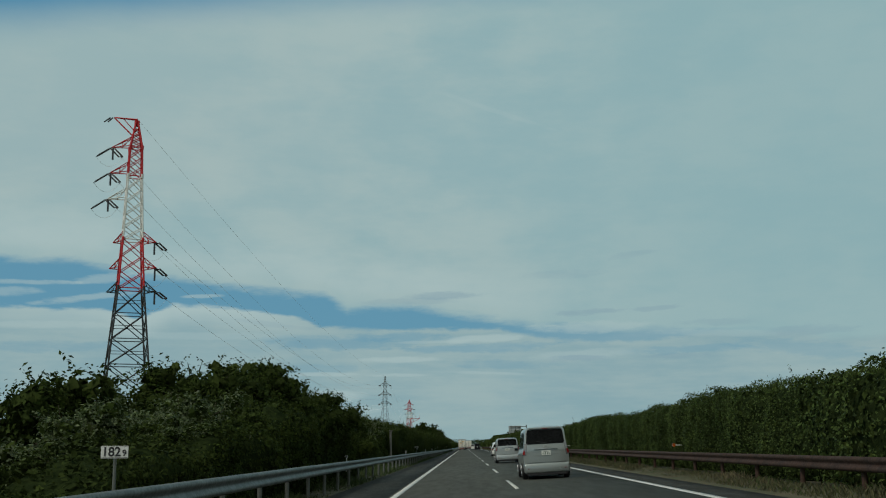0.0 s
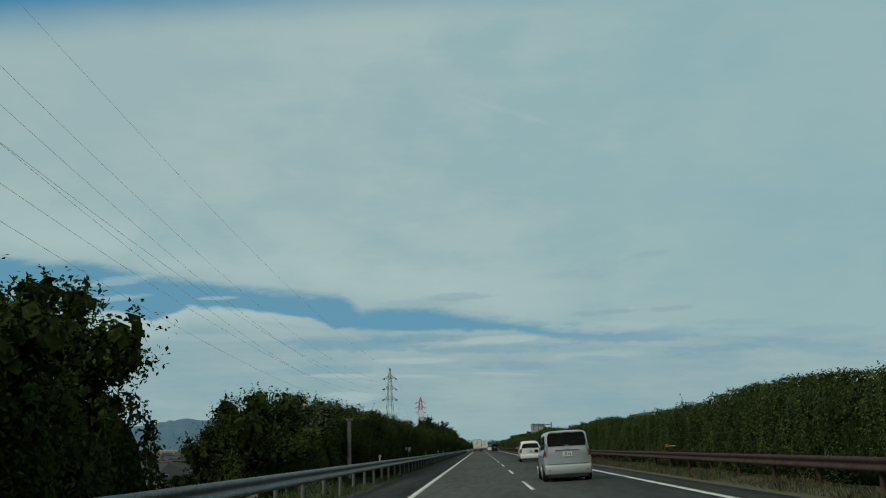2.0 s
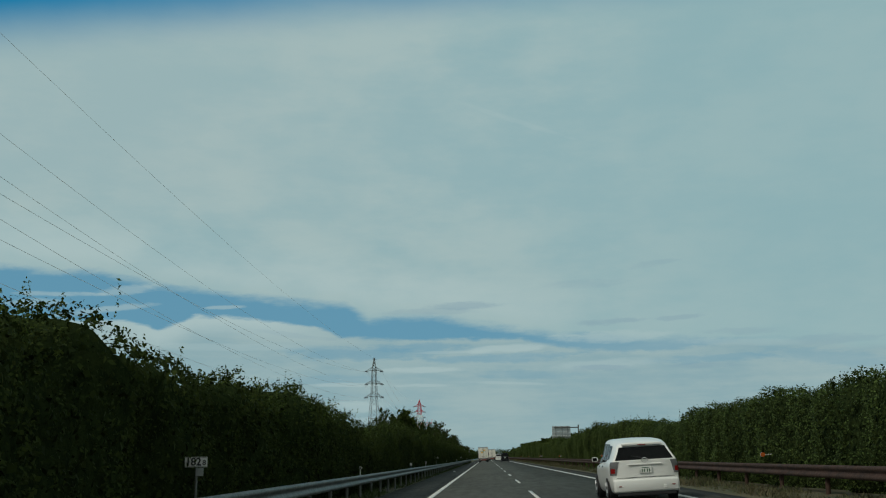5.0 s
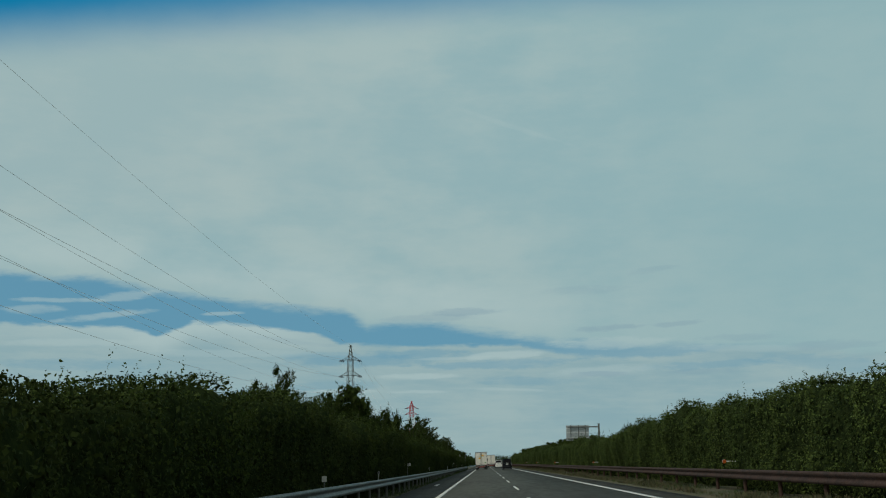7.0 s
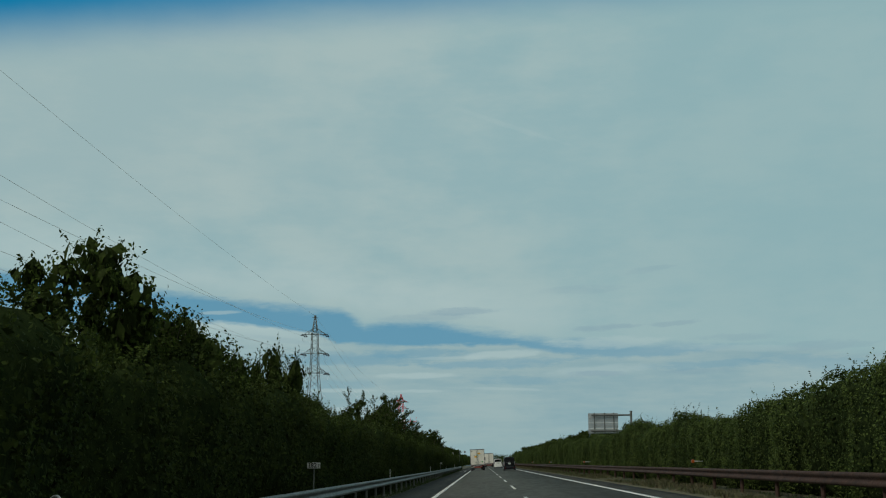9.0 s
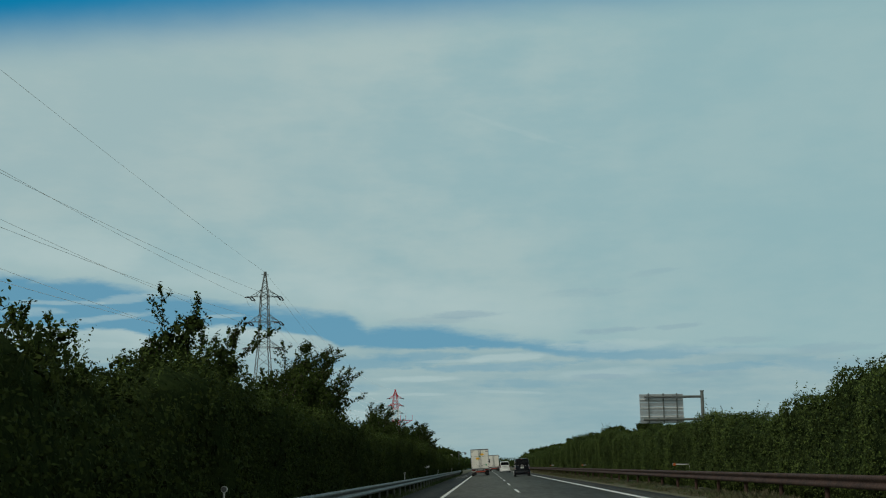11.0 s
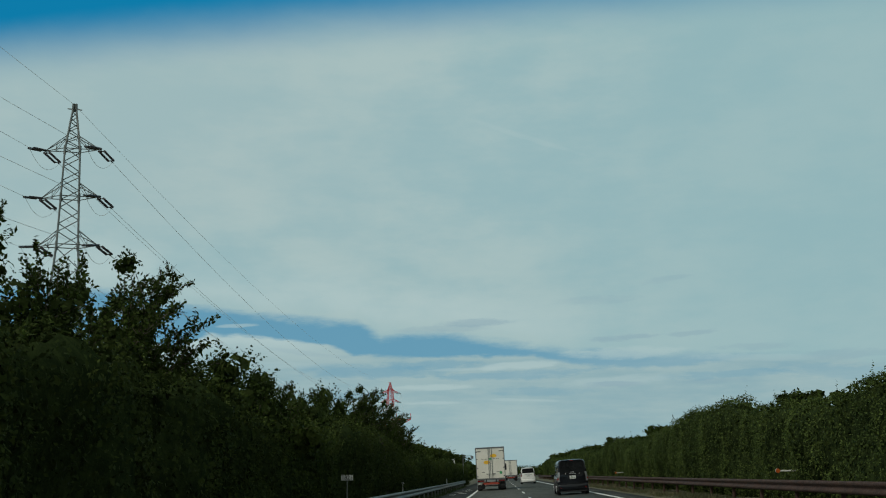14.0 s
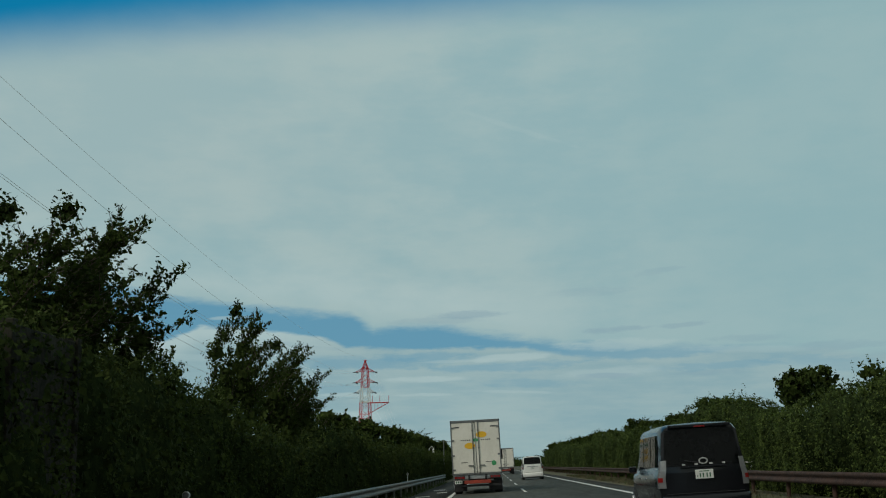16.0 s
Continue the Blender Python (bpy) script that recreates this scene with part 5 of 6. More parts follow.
        part("door_handle", boxed(side * (W / 2 - 0.03), side * (W / 2 + 0.012), L * 0.38, L * 0.38 + 0.18, stations[0][1] - 0.14, stations[0][1] - 0.10, bevel=0.01), CHROME, ob)
        part("door_handle", boxed(side * (W / 2 - 0.03), side * (W / 2 + 0.012), L * 0.56, L * 0.56 + 0.18, stations[0][1] - 0.14, stations[0][1] - 0.10, bevel=0.01), CHROME, ob)
        for yy in wheels[:2]:
            arch = disc(bmesh.new(), (side * (W / 2 - 0.10), yy, wheels[2] + 0.01), wheels[2] + 0.055, 0.18, "X", 30)
            part("wheel_arch", arch, BLACK_PLASTIC, ob)
            wheel(ob, side * (W / 2 - 0.085), yy, wheels[2], 0.20)
    # windscreen
    ys = [s[0] for s in stations]
    belt0, roof0, wb0, wr0, lean0 = stations[0][1:6]
    u0, u1, inset = rear["glass"]

    def on_rear(xf, u, proud):
        z = belt0 + (roof0 - belt0) * u
        w = np.interp(u, (0, 0.5, 0.86, 1.0), (wb0 - 0.035, wr0 + (wb0 - 0.035 - wr0) * 0.45, wr0 + 0.02, wr0 - 0.05)) - inset
        x = xf * w
        return (x, lean0 * (z - belt0) + 0.10 * (x / wb0) ** 4 - proud, z)

    bm = bmesh.new()
    n = 10
    rows_v = [[bm.verts.new(on_rear(-1 + 2 * i / n, u0 + (u1 - u0) * j / 5, 0.012)) for i in range(n + 1)] for j in range(6)]
    for j in range(5):
        for i in range(n):
            bm.faces.new((rows_v[j][i], rows_v[j][i + 1], rows_v[j + 1][i + 1], rows_v[j + 1][i]))
    bmesh.ops.solidify(bm, geom=bm.faces[:], thickness=0.01)
    part("rear_window", bm, DARK_GLASS, ob, "dark tinted rear window", smooth=50)
    # wiper and spoiler
    zb = belt0 + (roof0 - belt0) * u0
    part("wiper", rod(bmesh.new(), (0.02, lean0 * (zb - belt0) - 0.03, zb + 0.03), (-0.34, lean0 * (zb - belt0) - 0.025, zb + 0.10), 0.012, 0.008, 6), BLACK_PLASTIC, ob)
    part("spoiler", boxed(-wr0 + 0.10, wr0 - 0.10, lean0 * (roof0 - belt0) - 0.10, lean0 * (roof0 - belt0) + 0.18, roof0 - 0.035, roof0 + 0.022, bevel=0.014), paint, ob)
    part("stop_lamp", boxed(-0.10, 0.10, lean0 * (roof0 - belt0) - 0.108, lean0 * (roof0 - belt0) - 0.098, roof0 - 0.028, roof0 - 0.008), RED_LENS, ob)
    # lamps wrap round the rear corners, in bands: from, to, width at the lower and upper end, colour
    ring0, ring1 = rows[0], rows[1]

    def skin(r, z):
        return float(np.interp(z, [q[2] for q in r[2:-1]], [q[0] for q in r[2:-1]]))

    def corner(side, za, zb, wa, wb_, proud, reach):
        bm = bmesh.new()
        lines = []
        for j in range(6):
            u = j / 5
            z, wd = za + (zb - za) * u, wa + (wb_ - wa) * u
            w0, w1 = skin(ring0, z), skin(ring1, z)
            up = lean0 * max(0.0, z - belt0)
            pts = []
            for i in range(5):
                x = w0 - wd + wd * i / 4
                pts.append((side * (x + proud * 0.4 * (i > 2)), up + 0.10 * (x / wb0) ** 4 - proud, z))
            y0 = up + 0.10 * (w0 / wb0) ** 4
            y1 = stations[1][0] + stations[1][5] * max(0.0, z - belt0)
            for i in range(1, 4):
                k_ = reach * i / 3
                pts.append((side * (w0 + (w1 - w0) * k_ + proud), y0 + (y1 - y0) * k_, z))
            lines.append([bm.verts.new(q) for q in pts])
        for r0, r1 in zip(lines, lines[1:]):
            for i in range(len(r0) - 1):
                bm.faces.new((r0[i], r0[i + 1], r1[i + 1], r1[i]))
        bmesh.ops.recalc_face_normals(bm, faces=bm.faces)
        bmesh.ops.solidify(bm, geom=bm.faces[:], thickness=0.012)
        return bm

    z0, z1, wl, wh, red0, red1 = lights
    for side in (-1, 1):
        lamp = part("tail_lamp", corner(side, z0, z1, wl, wh, 0.012, 0.9), CLEAR_LENS, ob, "clear and red wrap-round tail lamp", smooth=45)
        part("red_lens", corner(side, z0 + (z1 - z0) * red0, z0 + (z1 - z0) * red1, (wl + wh) * 0.27, (wl + wh) * 0.27, 0.020, 0.45), RED_LENS, lamp, smooth=45)
        part("bezel", corner(side, z0 + (z1 - z0) * 0.62, z0 + (z1 - z0) * 0.66, wh * 0.8, wh * 0.8, 0.018, 0.7), TRUCK_TRIM, lamp, smooth=45)
        part("reflector", boxed(side * (wb0 - 0.20), side * (wb0 - 0.12), -0.112, -0.09, ride + 0.17, ride + 0.195, bevel=0.006), RED_LENS, ob)
    # bumper
    bm = boxed(-wb0 + 0.01, wb0 - 0.01, -0.10, 0.25, ride + 0.02, ride + 0.36, bevel=0.06)
    part("bumper", bm, paint, ob, smooth=50)
    part("bumper_lip", boxed(-wb0 + 0.10, wb0 - 0.10, -0.07, 0.2, ride - 0.06, ride + 0.05, bevel=0.02), BLACK_PLASTIC, ob)
    # seam between tailgate and bumper, garnish, badge
    part("seam", boxed(-wb0 + 0.10, wb0 - 0.10, -0.008, 0.01, ride + 0.385, ride + 0.395), BLACK_PLASTIC, ob)
    part("garnish", boxed(-0.42, 0.42, -0.03, 0.01, rear["plate"] + 0.115, rear["plate"] + 0.155, bevel=0.01), rear["garnish"], ob)
    bm = bmesh.new()
    for k_ in range(20):
        p0, p1 = 2 * math.pi * k_ / 20, 2 * math.pi * (k_ + 1) / 20
        zc = rear["plate"] + 0.24
        rod(bm, (0.075 * math.cos(p0), -0.03, zc + 0.05 * math.sin(p0)), (0.075 * math.cos(p1), -0.03, zc + 0.05 * math.sin(p1)), 0.011, sides=6)
    part("badge", bm, BADGE, ob)
    for x_ in rear.get("letters", ()):
        part("letter_bar", boxed(x_ - 0.03, x_ + 0.03, -0.022, -0.01, rear["plate"] + 0.17, rear["plate"] + 0.20, bevel=0.004), BADGE, ob)
    number_plate(ob, -0.018, rear["plate"])
    part("tow_cover", boxed(0.42, 0.50, -0.108, -0.09, ride + 0.10, ride + 0.18, bevel=0.008), paint, ob)
    return ob


def stations_van(L, W, H, belt, tail_lean):
    h = W / 2
    return ((0.0, belt, H - 0.03, h - 0.03, h - 0.17, tail_lean), (0.22, belt, H, h - 0.012, h - 0.15, tail_lean * 0.5), (0.60, belt, H, h, h - 0.14, 0), (L * 0.35, belt - 0.01, H, h, h - 0.14, 0),
            (L * 0.62, belt - 0.03, H - 0.02, h, h - 0.15, 0), (L * 0.72, belt - 0.04, H - 0.24, h, h - 0.19, 0), (L * 0.84, belt - 0.05, belt + 0.08, h - 0.02, h - 0.30, 0),
            (L * 0.95, belt - 0.16, belt - 0.08, h - 0.08, h - 0.36, 0), (L, belt - 0.42, belt - 0.36, h - 0.22, h - 0.50, 0))


def van(name, y, x, paint, label, L=4.6, W=1.70, H=1.84, belt=1.02, garnish=None, lamp=(0.84, 1.28, 0.10, 0.09, 0.10, 0.45), letters=(), glass=(0.28, 0.93, 0.05)):
    return car(name, (x, y, road_z(x)), L, W, H, stations_van(L, W, H, belt, 0.16), paint, label,
               (((0.30, 0.42), (1.20, 1.22), 0.12, 0.80), ((1.30, 1.32), (2.25, 2.25), 0.10, 0.80), ((2.34, 2.34), (3.25, 2.98), 0.10, 0.80)),
               (0.90, L - 0.95, 0.31), {"glass": glass, "plate": 0.92, "garnish": garnish or paint, "letters": letters}, lamp)


van("minivan", 40.7, 2.98, SILVER_CAR, "silver minivan with dark rear window on the grey carriageway", garnish=CHROME)
van("minivan", 79.0, 3.05, SILVER_PALE, "pale silver minivan with dark rear window on the carriageway", L=4.5, W=1.68, H=1.70, belt=1.0, garnish=CHROME)
van("minivan", 412.0, 3.3, WHITE_CAR, "white minivan far ahead on the grey carriageway", garnish=CHROME)
van("minivan", 341.0, 3.93, BLACK_CAR, "glossy black minivan with clear tail lamps on the grey carriageway", L=4.64, W=1.69, H=1.84, belt=0.98, garnish=BLACK_CAR, lamp=(0.70, 1.20, 0.11, 0.085, 0.22, 0.38), letters=(-0.36, -0.13, 0.14, 0.37), glass=(0.12, 0.92, 0.045))

h_ = 1.745 / 2
car("hatchback", (4.0, 128.5, road_z(4.0)), 4.62, 1.745, 1.53,
    ((0.0, 1.00, 1.41, h_ - 0.05, h_ - 0.27, 0.95), (0.22, 1.00, 1.46, h_ - 0.015, h_ - 0.26, 0.75), (0.75, 0.98, 1.51, h_, h_ - 0.24, 0.2), (1.5, 0.95, 1.545, h_, h_ - 0.22, 0),
     (2.4, 0.93, 1.57, h_, h_ - 0.21, 0), (2.95, 0.91, 1.44, h_, h_ - 0.27, 0), (3.65, 0.88, 1.02, h_ - 0.02, h_ - 0.30, 0), (4.2, 0.78, 0.84, h_ - 0.10, h_ - 0.38, 0), (4.62, 0.52, 0.58, h_ - 0.26, h_ - 0.5, 0)),
    WHITE_CAR, "white hatchback estate with dark rear window on the grey carriageway",
    (((0.62, 0.72), (1.05, 1.18), 0.15, 0.78), ((1.12, 1.24), (2.05, 2.05), 0.08, 0.84), ((2.13, 2.13), (3.25, 2.62), 0.08, 0.84)),
    (0.92, 3.70, 0.31), {"glass": (0.06, 0.84, 0.05), "plate": 0.77, "garnish": WHITE_CAR}, (0.66, 0.99, 0.10, 0.16, 0.15, 0.50))


def truck(at, label, marks=True):
    ob = thing("box_truck", at, label, "truck", "vehicles on the motorway", roll=-math.degrees(math.atan(CROSS_FALL)) * 0.75)
    W, z0, z1, L = 2.46, 0.95, 3.62, 9.2
    h = W / 2
    part("cargo_box", boxed(-h, h, 0.05, L, z0, z1, bevel=0.02), TRUCK_WHITE, ob)
    for x0, x1 in ((-h + 0.05, -0.006), (0.006, h - 0.05)):
        door = part("rear_door", boxed(x0, x1, 0.0, 0.048, z0 + 0.08, z1 - 0.12, bevel=0.008), TRUCK_WHITE, ob)
        side = -1 if x0 < 0 else 1
        for xr in (side * 0.14,):
            part("lock_rod", rod(bmesh.new(), (xr, -0.035, z0 + 0.02), (xr, -0.035, z1 - 0.06), 0.02, sides=8), TRUCK_TRIM, door)
            for zz in (z0 + 0.35, z0 + 1.3, z1 - 0.5):
                part("rod_bracket", boxed(xr - 0.04, xr + 0.04, -0.05, 0.0, zz - 0.03, zz + 0.03, bevel=0.006), TRUCK_TRIM, door)
        part("lock_handle", boxed(side * 0.16, side * 0.42, -0.05, -0.01, z0 + 0.42, z0 + 0.46, bevel=0.008), TRUCK_TRIM, door)
        for zz in (z0 + 0.25, z0 + 0.95, z0 + 1.7, z1 - 0.35):
            part("hinge", boxed(side * (h - 0.16), side * (h - 0.005), -0.03, 0.02, zz - 0.04, zz + 0.04, bevel=0.008), TRUCK_TRIM, door)
        if marks:
            part("label_bar", boxed(side * 0.95 - 0.17, side * 0.95 + 0.17, -0.004, 0.0, z1 - 0.36, z1 - 0.30), INK, door)
            part("label_bar", boxed(side * 0.62 - 0.16, side * 0.62 + 0.16, -0.004, 0.0, z0 + 0.58, z0 + 0.61), INK, door)
    part("seal", boxed(-0.02, 0.02, -0.012, 0.03, z0 + 0.06, z1 - 0.1, bevel=0.004), TRUCK_TRIM, ob)
    for x0, x1, za, zb in ((-h - 0.01, -h + 0.05, z0, z1), (h - 0.05, h + 0.01, z0, z1), (-h - 0.01, h + 0.01, z1 - 0.11, z1 + 0.015), (-h - 0.01, h + 0.01, z0 - 0.02, z0 + 0.07)):
        part("frame_rail", boxed(x0, x1, -0.015, 0.12, za, zb, bevel=0.01), TRUCK_TRIM, ob)
    if marks:
        for x, z, w, hh, m, nm in ((0.30, z1 - 0.72, 0.27, 0.15, YELLOW, "yellow_oval"), (-0.30, z1 - 1.26, 0.27, 0.15, YELLOW, "yellow_oval"), (0.0, z1 - 0.98, 0.15, 0.085, GREEN, "green_oval"), (0.86, z0 + 0.52, 0.12, 0.12, GREEN, "green_leaf")):
            bm = bmesh.new()
            bmesh.ops.create_cone(bm, cap_ends=True, segments=28, radius1=1, radius2=1, depth=0.006,
                                  matrix=Matrix.LocRotScale((x, -0.006, z), Euler((radians(90), 0, 0)), None) @ Matrix.Diagonal((w, hh, 1, 1)))
            part(nm, bm, m, ob)
        for x in (-0.70, -0.60, -0.50, -0.40, -0.30, 0.30, 0.40, 0.52, 0.62, 0.72):
            part("letter_bar", boxed(x - 0.025, x + 0.025, -0.006, -0.001, z1 - 1.01, z1 - 0.95), INK, ob)
    # chassis, lamps and underrun bar
    part("sill", boxed(-h + 0.04, h - 0.04, 0.02, 0.30, 0.72, z0 - 0.02, bevel=0.02), SIGN_BACK, ob)
    part("chassis", boxed(-0.45, 0.45, 0.2, L + 1.6, 0.62, 0.92), BLACK_PLASTIC, ob)
    for side in (-1, 1):
        lamp = part("rear_lamp", boxed(side * 0.62, side * 1.16, -0.03, 0.06, 0.74, 0.89, bevel=0.015), BLACK_PLASTIC, ob)
        for k in range(3):
            part("lens", boxed(side * (0.65 + 0.17 * k), side * (0.79 + 0.17 * k), -0.042, -0.028, 0.765, 0.865, bevel=0.006), RED_LENS, lamp)
        part("mud_flap", boxed(side * 0.55, side * 1.20, 0.55, 0.575, 0.14, 0.62), BLACK_PLASTIC, ob)
        part("side_guard", boxed(side * (h - 0.05), side * (h - 0.02), 3.2, 6.4, 0.45, 0.85, bevel=0.01), SIGN_BACK, ob)
        for yy in (1.7, L + 0.9):
            wheel(ob, side * (h - 0.22), yy, 0.44, 0.42 if yy < 3 else 0.26)
        part("rubber_stop", boxed(side * 0.38, side * 0.46, -0.09, 0.02, 0.70, 0.94, bevel=0.01), RUBBER, ob)
    part("underrun_bar", boxed(-0.66, 0.66, -0.06, 0.06, 0.50, 0.67, bevel=0.015), TRUCK_RED, ob, "red steel underrun bar")
    part("bumper", boxed(-1.14, 1.14, 0.04, 0.12, 0.36, 0.46, bevel=0.015), BLACK_PLASTIC, ob)
    part("plate", boxed(-1.14, -0.78, -0.05, -0.03, 0.52, 0.68, bevel=0.005), PLATE, ob, "pale number plate with dark bars")
    for k in range(3):
        part("bar", boxed(-1.10 + 0.11 * k, -1.03 + 0.11 * k, -0.054, -0.0505, 0.55, 0.65), PLATE_GREEN, ob)
    part("cab", boxed(-1.15, 1.15, L + 0.15, L + 2.0, 0.55, 2.75, bevel=0.12), TRUCK_WHITE, ob)
    part("deflector", boxed(-1.05, 1.05, L + 0.25, L + 1.3, 2.75, 3.5, bevel=0.2), TRUCK_WHITE, ob)
    for side in (-1, 1):
        part("cab_window", boxed(side * 1.13, side * 1.165, L + 0.7, L + 1.7, 1.75, 2.45, bevel=0.01), DARK_GLASS, ob)
        part("cab_mirror", boxed(side * 1.22, side * 1.42, L + 1.9, L + 2.0, 1.7, 2.3, bevel=0.03), BLACK_PLASTIC, ob)
    return ob


truck((-0.72, 376.5, road_z(-0.72)), "white box truck with yellow ovals and red underrun bar")
truck((1.9, 480.0, road_z(1.9)), "plain white box truck far ahead on the carriageway", marks=False)

# lorry on the other carriageway, its cab towards the viewer
lorry = thing("lorry", (13.1, 118.5, 0.45), "grey box lorry with red cab and white deflector beyond hedge", "truck", "vehicles on the motorway")
part("cab", boxed(-1.2, 1.2, 0, 1.9, 0.5, 2.28, bevel=0.12), PYLON_RED, lorry, "red cab")
part("cargo_box", boxed(-1.24, 1.24, 2.1, 10.5, 1.0, 3.22, bevel=0.03), SIGN_BACK, lorry, "grey aluminium box body")
for k in range(8):
    part("rib", boxed(-1.262, -1.236, 2.6 + k, 2.66 + k, 1.05, 3.18, bevel=0.006), TRUCK_TRIM, lorry)
part("top_rail", boxed(-1.27, 1.27, 2.06, 10.55, 3.14, 3.25, bevel=0.01), TRUCK_TRIM, lorry)
part("windscreen", boxed(-1.05, 1.05, -0.02, 0.03, 1.3, 1.98, bevel=0.01), DARK_GLASS, lorry)
bm = bmesh.new()
ring_ = [bm.verts.new((x_, y_, z_)) for x_, y_, z_ in ((-1.12, 0.25, 2.27), (1.12, 0.25, 2.27), (1.12, 2.0, 2.27), (-1.12, 2.0, 2.27), (-1.0, 1.35, 3.12), (1.0, 1.35, 3.12), (1.05, 2.0, 3.12), (-1.05, 2.0, 3.12))]
for f_ in ((0, 1, 5, 4), (1, 2, 6, 5), (2, 3, 7, 6), (3, 0, 4, 7), (4, 5, 6, 7), (3, 2, 1, 0)):
    bm.faces.new([ring_[i] for i in f_])
bmesh.ops.bevel(bm, geom=bm.edges[:], offset=0.05, segments=2, affect="EDGES")
deflector = part("air_deflector", bm, WHITE_CAR, lorry, "white sloping air deflector")
bm = bmesh.new()
for x0_, z0_, x1_, z1_ in ((-0.65, 2.52, -0.35, 2.86), (-0.35, 2.86, -0.05, 2.52), (0.05, 2.55, 0.35, 2.62), (0.42, 2.55, 0.6, 2.62)):
    rod(bm, (x0_, 0.25 + (z0_ - 2.27) * 1.294 - 0.01, z0_), (x1_, 0.25 + (z1_ - 2.27) * 1.294 - 0.01, z1_), 0.05, 0.03, 6)
part("red_mark", bm, PYLON_RED, deflector, "plain red mark")
part("bumper", boxed(-1.2, 1.2, -0.08, 0.3, 0.35, 0.8, bevel=0.05), TRUCK_WHITE, lorry)
for sx in (-1, 1):
    for yy in (1.0, 8.6):
        wheel(lorry, sx * 1.02, yy, 0.44, 0.3)
    part("head_lamp", boxed(sx * 0.7, sx * 1.1, -0.095, -0.06, 0.55, 0.72, bevel=0.02), CLEAR_LENS, lorry)
hedge_run("pale_shrub", 105.6, 109.9, 8.6, 1.2, 1.55, 0.42, -1, 0.075, LEAF_PALE, 951, 1300, 1.2, "pale green shrub in a gap of the median hedge", wild=1.5, taper=1.4)


# ---------------------------------------------------------------- town and hills beyond the embankment
def house(x, y, w, d, h, turn, roof_mat, seed, storeys=2):
    ob = thing("house", (x, y, -7.6), "small plastered house with a pitched roof below the embankment", "house", "houses on the plain", turn=turn)
    part("wall", boxed(-w / 2, w / 2, -d / 2, d / 2, 0, h), PLASTER, ob)
    bm = bmesh.new()
    o, rise = 0.5, w * 0.22
    a = [(-w / 2 - o, -d / 2 - o, h), (w / 2 + o, -d / 2 - o, h), (w / 2 + o, d / 2 + o, h), (-w / 2 - o, d / 2 + o, h), (0, -d / 2 + w * 0.2, h + rise), (0, d / 2 - w * 0.2, h + rise)]
    v = [bm.verts.new(p) for p in a]
    for f in ((0, 1, 4), (1, 2, 5, 4), (2, 3, 5), (3, 0, 4, 5), (3, 2, 1, 0)):
        bm.faces.new([v[i] for i in f])
    roof = part("roof", bm, roof_mat, ob)
    part("ridge", boxed(-0.14, 0.14, -d / 2 + w * 0.2, d / 2 - w * 0.2, h + rise - 0.06, h + rise + 0.14, bevel=0.03), roof_mat, roof)
    for s in range(storeys):
        for k in (-0.28, 0.28):
            for face in (-1, 1):
                win = part("window", boxed(k * w - 0.8, k * w + 0.8, face * d / 2 - 0.04, face * d / 2 + 0.04, 1.0 + 2.7 * s, 2.3 + 2.7 * s), SIGN_WHITE, ob)
                part("pane", boxed(k * w - 0.72, k * w + 0.72, face * (d / 2 + 0.045) - 0.01, face * (d / 2 + 0.045) + 0.01, 1.08 + 2.7 * s, 2.22 + 2.7 * s), DARK_GLASS, win)
    return ob


_h = np.random.default_rng(77)
for i in range(110):
    dist = 215 + 800 * _h.random() ** 1.3
    ang = radians(-27.0 + 14.5 * _h.random())
    house(math.sin(ang) * dist - 3, 48 + math.cos(ang) * dist, float(_h.uniform(6, 9)), float(_h.uniform(7, 12)), float(_h.uniform(3.4, 5.8)), float(_h.uniform(0, 180)), ROOF_TILE, i)
for i in range(42):
    dist = 130 + 620 * _h.random()
    ang = radians(-27.0 + 14.5 * _h.random())
    planted(TOWN_TREE[0], math.sin(ang) * dist - 3, 48 + math.cos(ang) * dist, float(_h.uniform(3.5, 6.5)), TOWN_TREE[1], float(_h.uniform(0, 360)), 1.2)


house(-57.0, 230.0, 12.0, 16.0, 4.2, 62.0, ROOF_TILE, 99)
house(-47.5, 236.0, 8.0, 11.0, 3.8, 20.0, ROOF_TILE, 98)
utility = thing("utility_pole", (-50.0, 209.0, -7.6), "pale concrete utility pole beside the houses", "pole")
part("shaft", rod(bmesh.new(), (0, 0, 0), (0, 0, 7.6), 0.17, 0.12, 10), CONCRETE, utility)
for _z in (6.6, 7.2):
    part("cross_arm", boxed(-0.8, 0.8, -0.05, 0.05, _z, _z + 0.1, bevel=0.01), CONCRETE, utility)


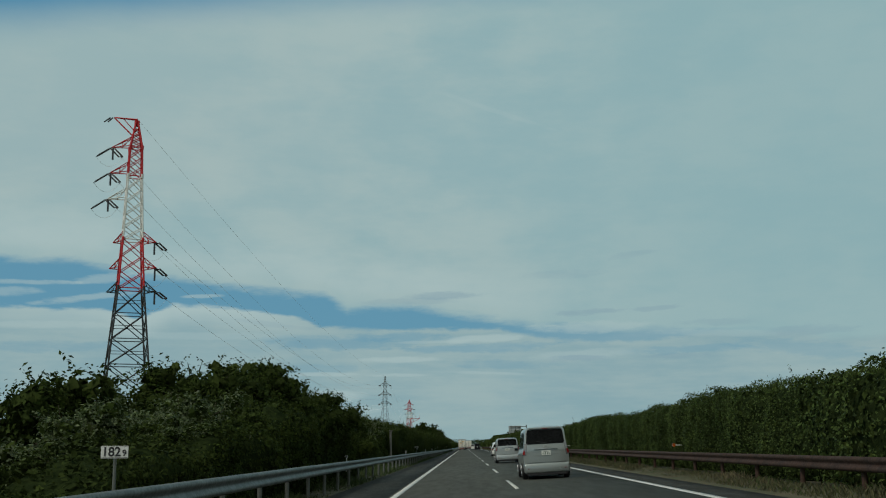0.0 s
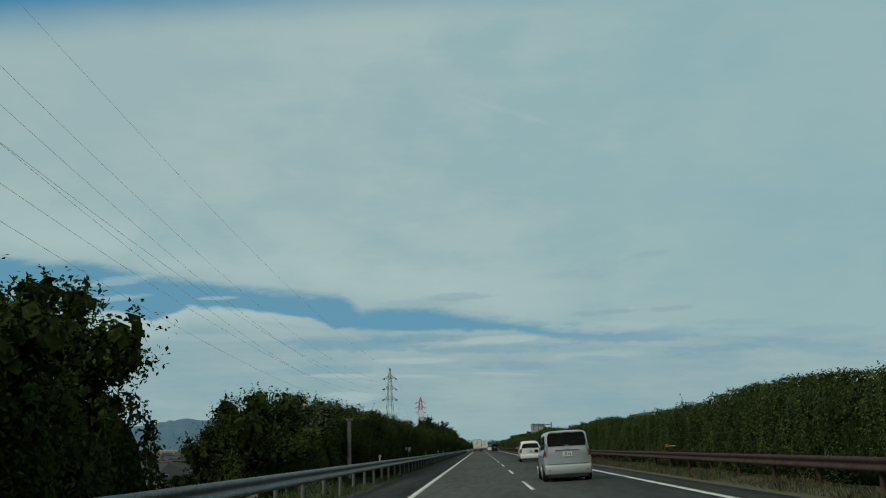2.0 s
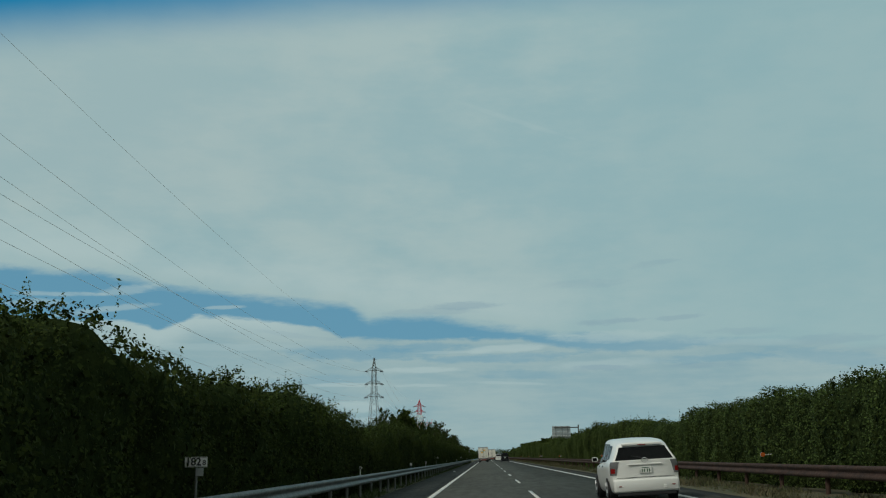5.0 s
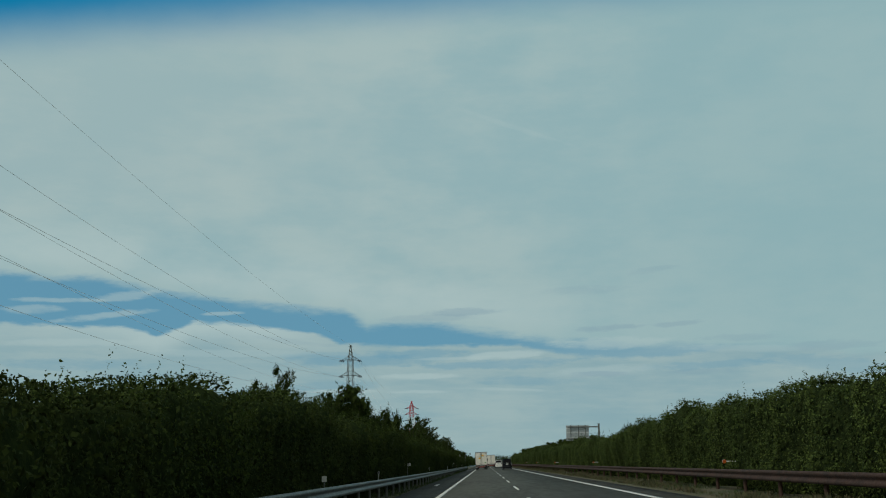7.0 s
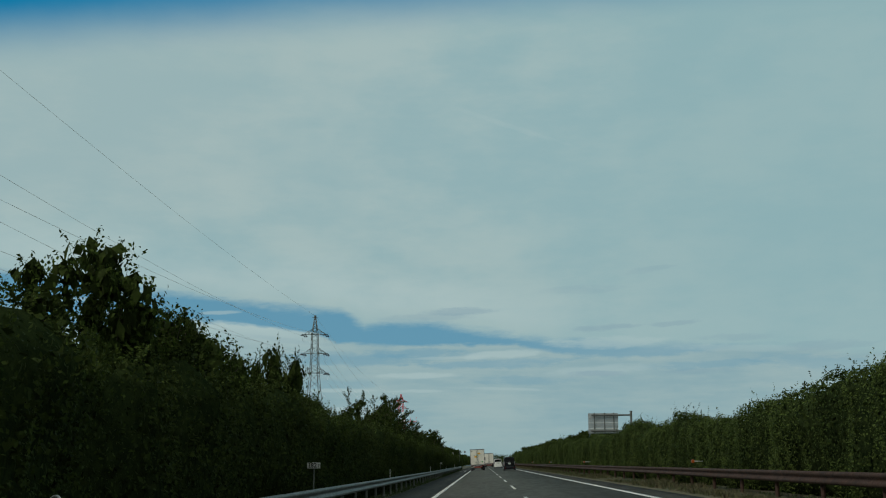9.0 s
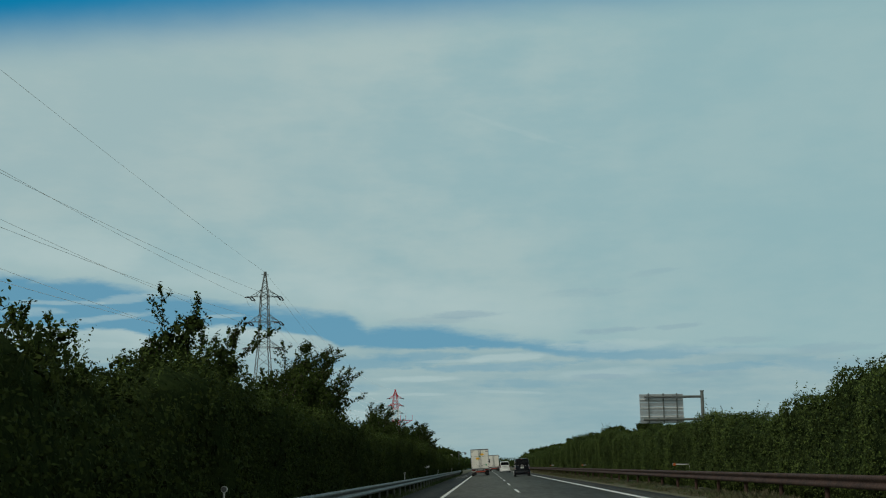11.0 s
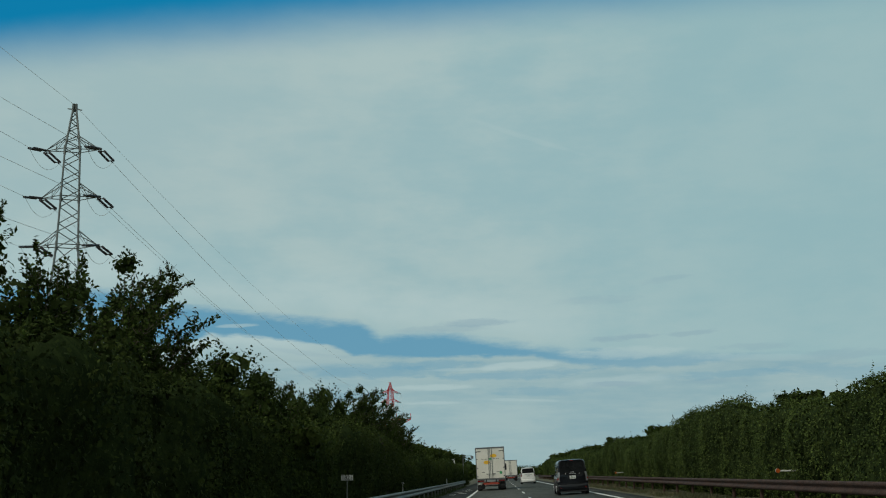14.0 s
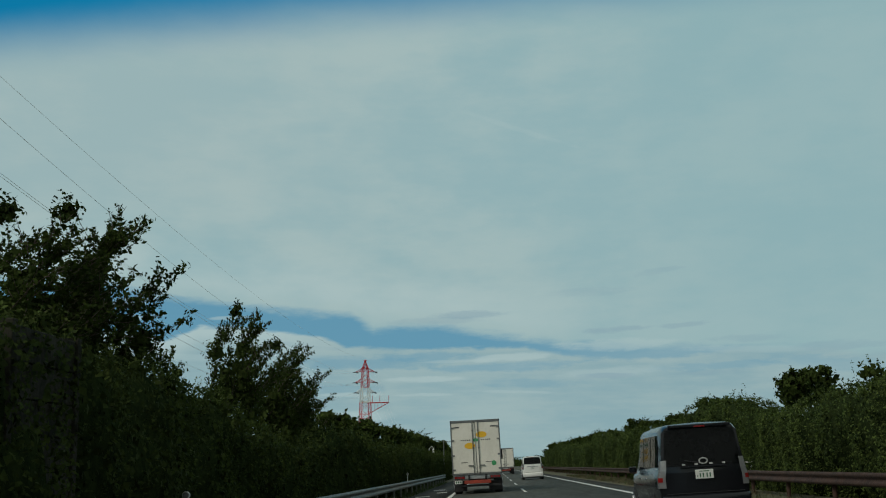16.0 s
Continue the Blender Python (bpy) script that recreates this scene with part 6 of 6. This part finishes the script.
def hall(x, y, w, d, h, wall_mat, roof_mat, label):
    ob = thing("hall", (x, y, -7.6), label, "building", "halls on the plain", turn=float(_h.uniform(-25, 25)))
    part("wall", boxed(-w, w, -d, d, 0, h, bevel=0.1), wall_mat, ob)
    part("roof", boxed(-w - 0.3, w + 0.3, -d - 0.3, d + 0.3, h, h + 0.35, bevel=0.06), roof_mat, ob)
    k = -w + 2.0
    while k < w - 3:
        part("window", boxed(k, k + 1.8, -d - 0.06, -d + 0.04, h * 0.45, h * 0.75), DARK_GLASS, ob)
        k += 4.0


hall(-150.0, 640.0, 12, 9, 6.5, PLASTER, TEAL, "long hall with a teal sheet roof on the plain")
hall(-190.0, 560.0, 9, 8, 7.0, PLASTER, SIGN_BACK, "pale flat-roofed hall on the plain")
hall(-270.0, 820.0, 16, 9, 8.0, PLASTER, SIGN_WHITE, "wide pale flat-roofed block on the plain")
hall(-400.0, 1000.0, 16, 9, 8.5, PLASTER, SIGN_BACK, "grey flat-roofed block on the plain")
hall(-290.0, 1100.0, 18, 9, 8.5, PLASTER, SIGN_WHITE, "long pale block on the plain")


def hills():
    na, nr = 620, 8
    v, f = [], []
    for j in range(nr):
        u = j / (nr - 1)
        for i in range(na):
            a = radians(-55 + 85 * i / (na - 1))
            deg = math.degrees(a)
            ridge = float(np.interp(deg, (-75, -40, -24, -21, -19, -17, -14.8, -12, -8, -5, 20, 75), (30, 25, 30, 62, 70, 85, 112, 120, 70, 14, 8, 10)))
            ridge *= 0.82 + 0.18 * float(lattice_noise(i * 0.08, 2.5, 0.0, 9)) + 0.12 * float(lattice_noise(i * 0.22, 4.5, 0.0, 9)) + 0.06 * float(lattice_noise(i * 0.6, 6.5, 0.0, 9))
            r = 3300 + 700 * u
            v.append((math.sin(a) * r, math.cos(a) * r, -8 + ridge * math.sin(u * math.pi / 2) ** 1.5))
    for j in range(nr - 1):
        for i in range(na - 1):
            f.append((j * na + i, j * na + i + 1, (j + 1) * na + i + 1, (j + 1) * na + i))
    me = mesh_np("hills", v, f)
    me.materials.append(HILL_HAZY)
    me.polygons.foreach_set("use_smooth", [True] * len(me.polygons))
    tagged(new("hills", me), "distant wooded hills with hazy blue put into their colour", "hills", kind="structure")


hills()
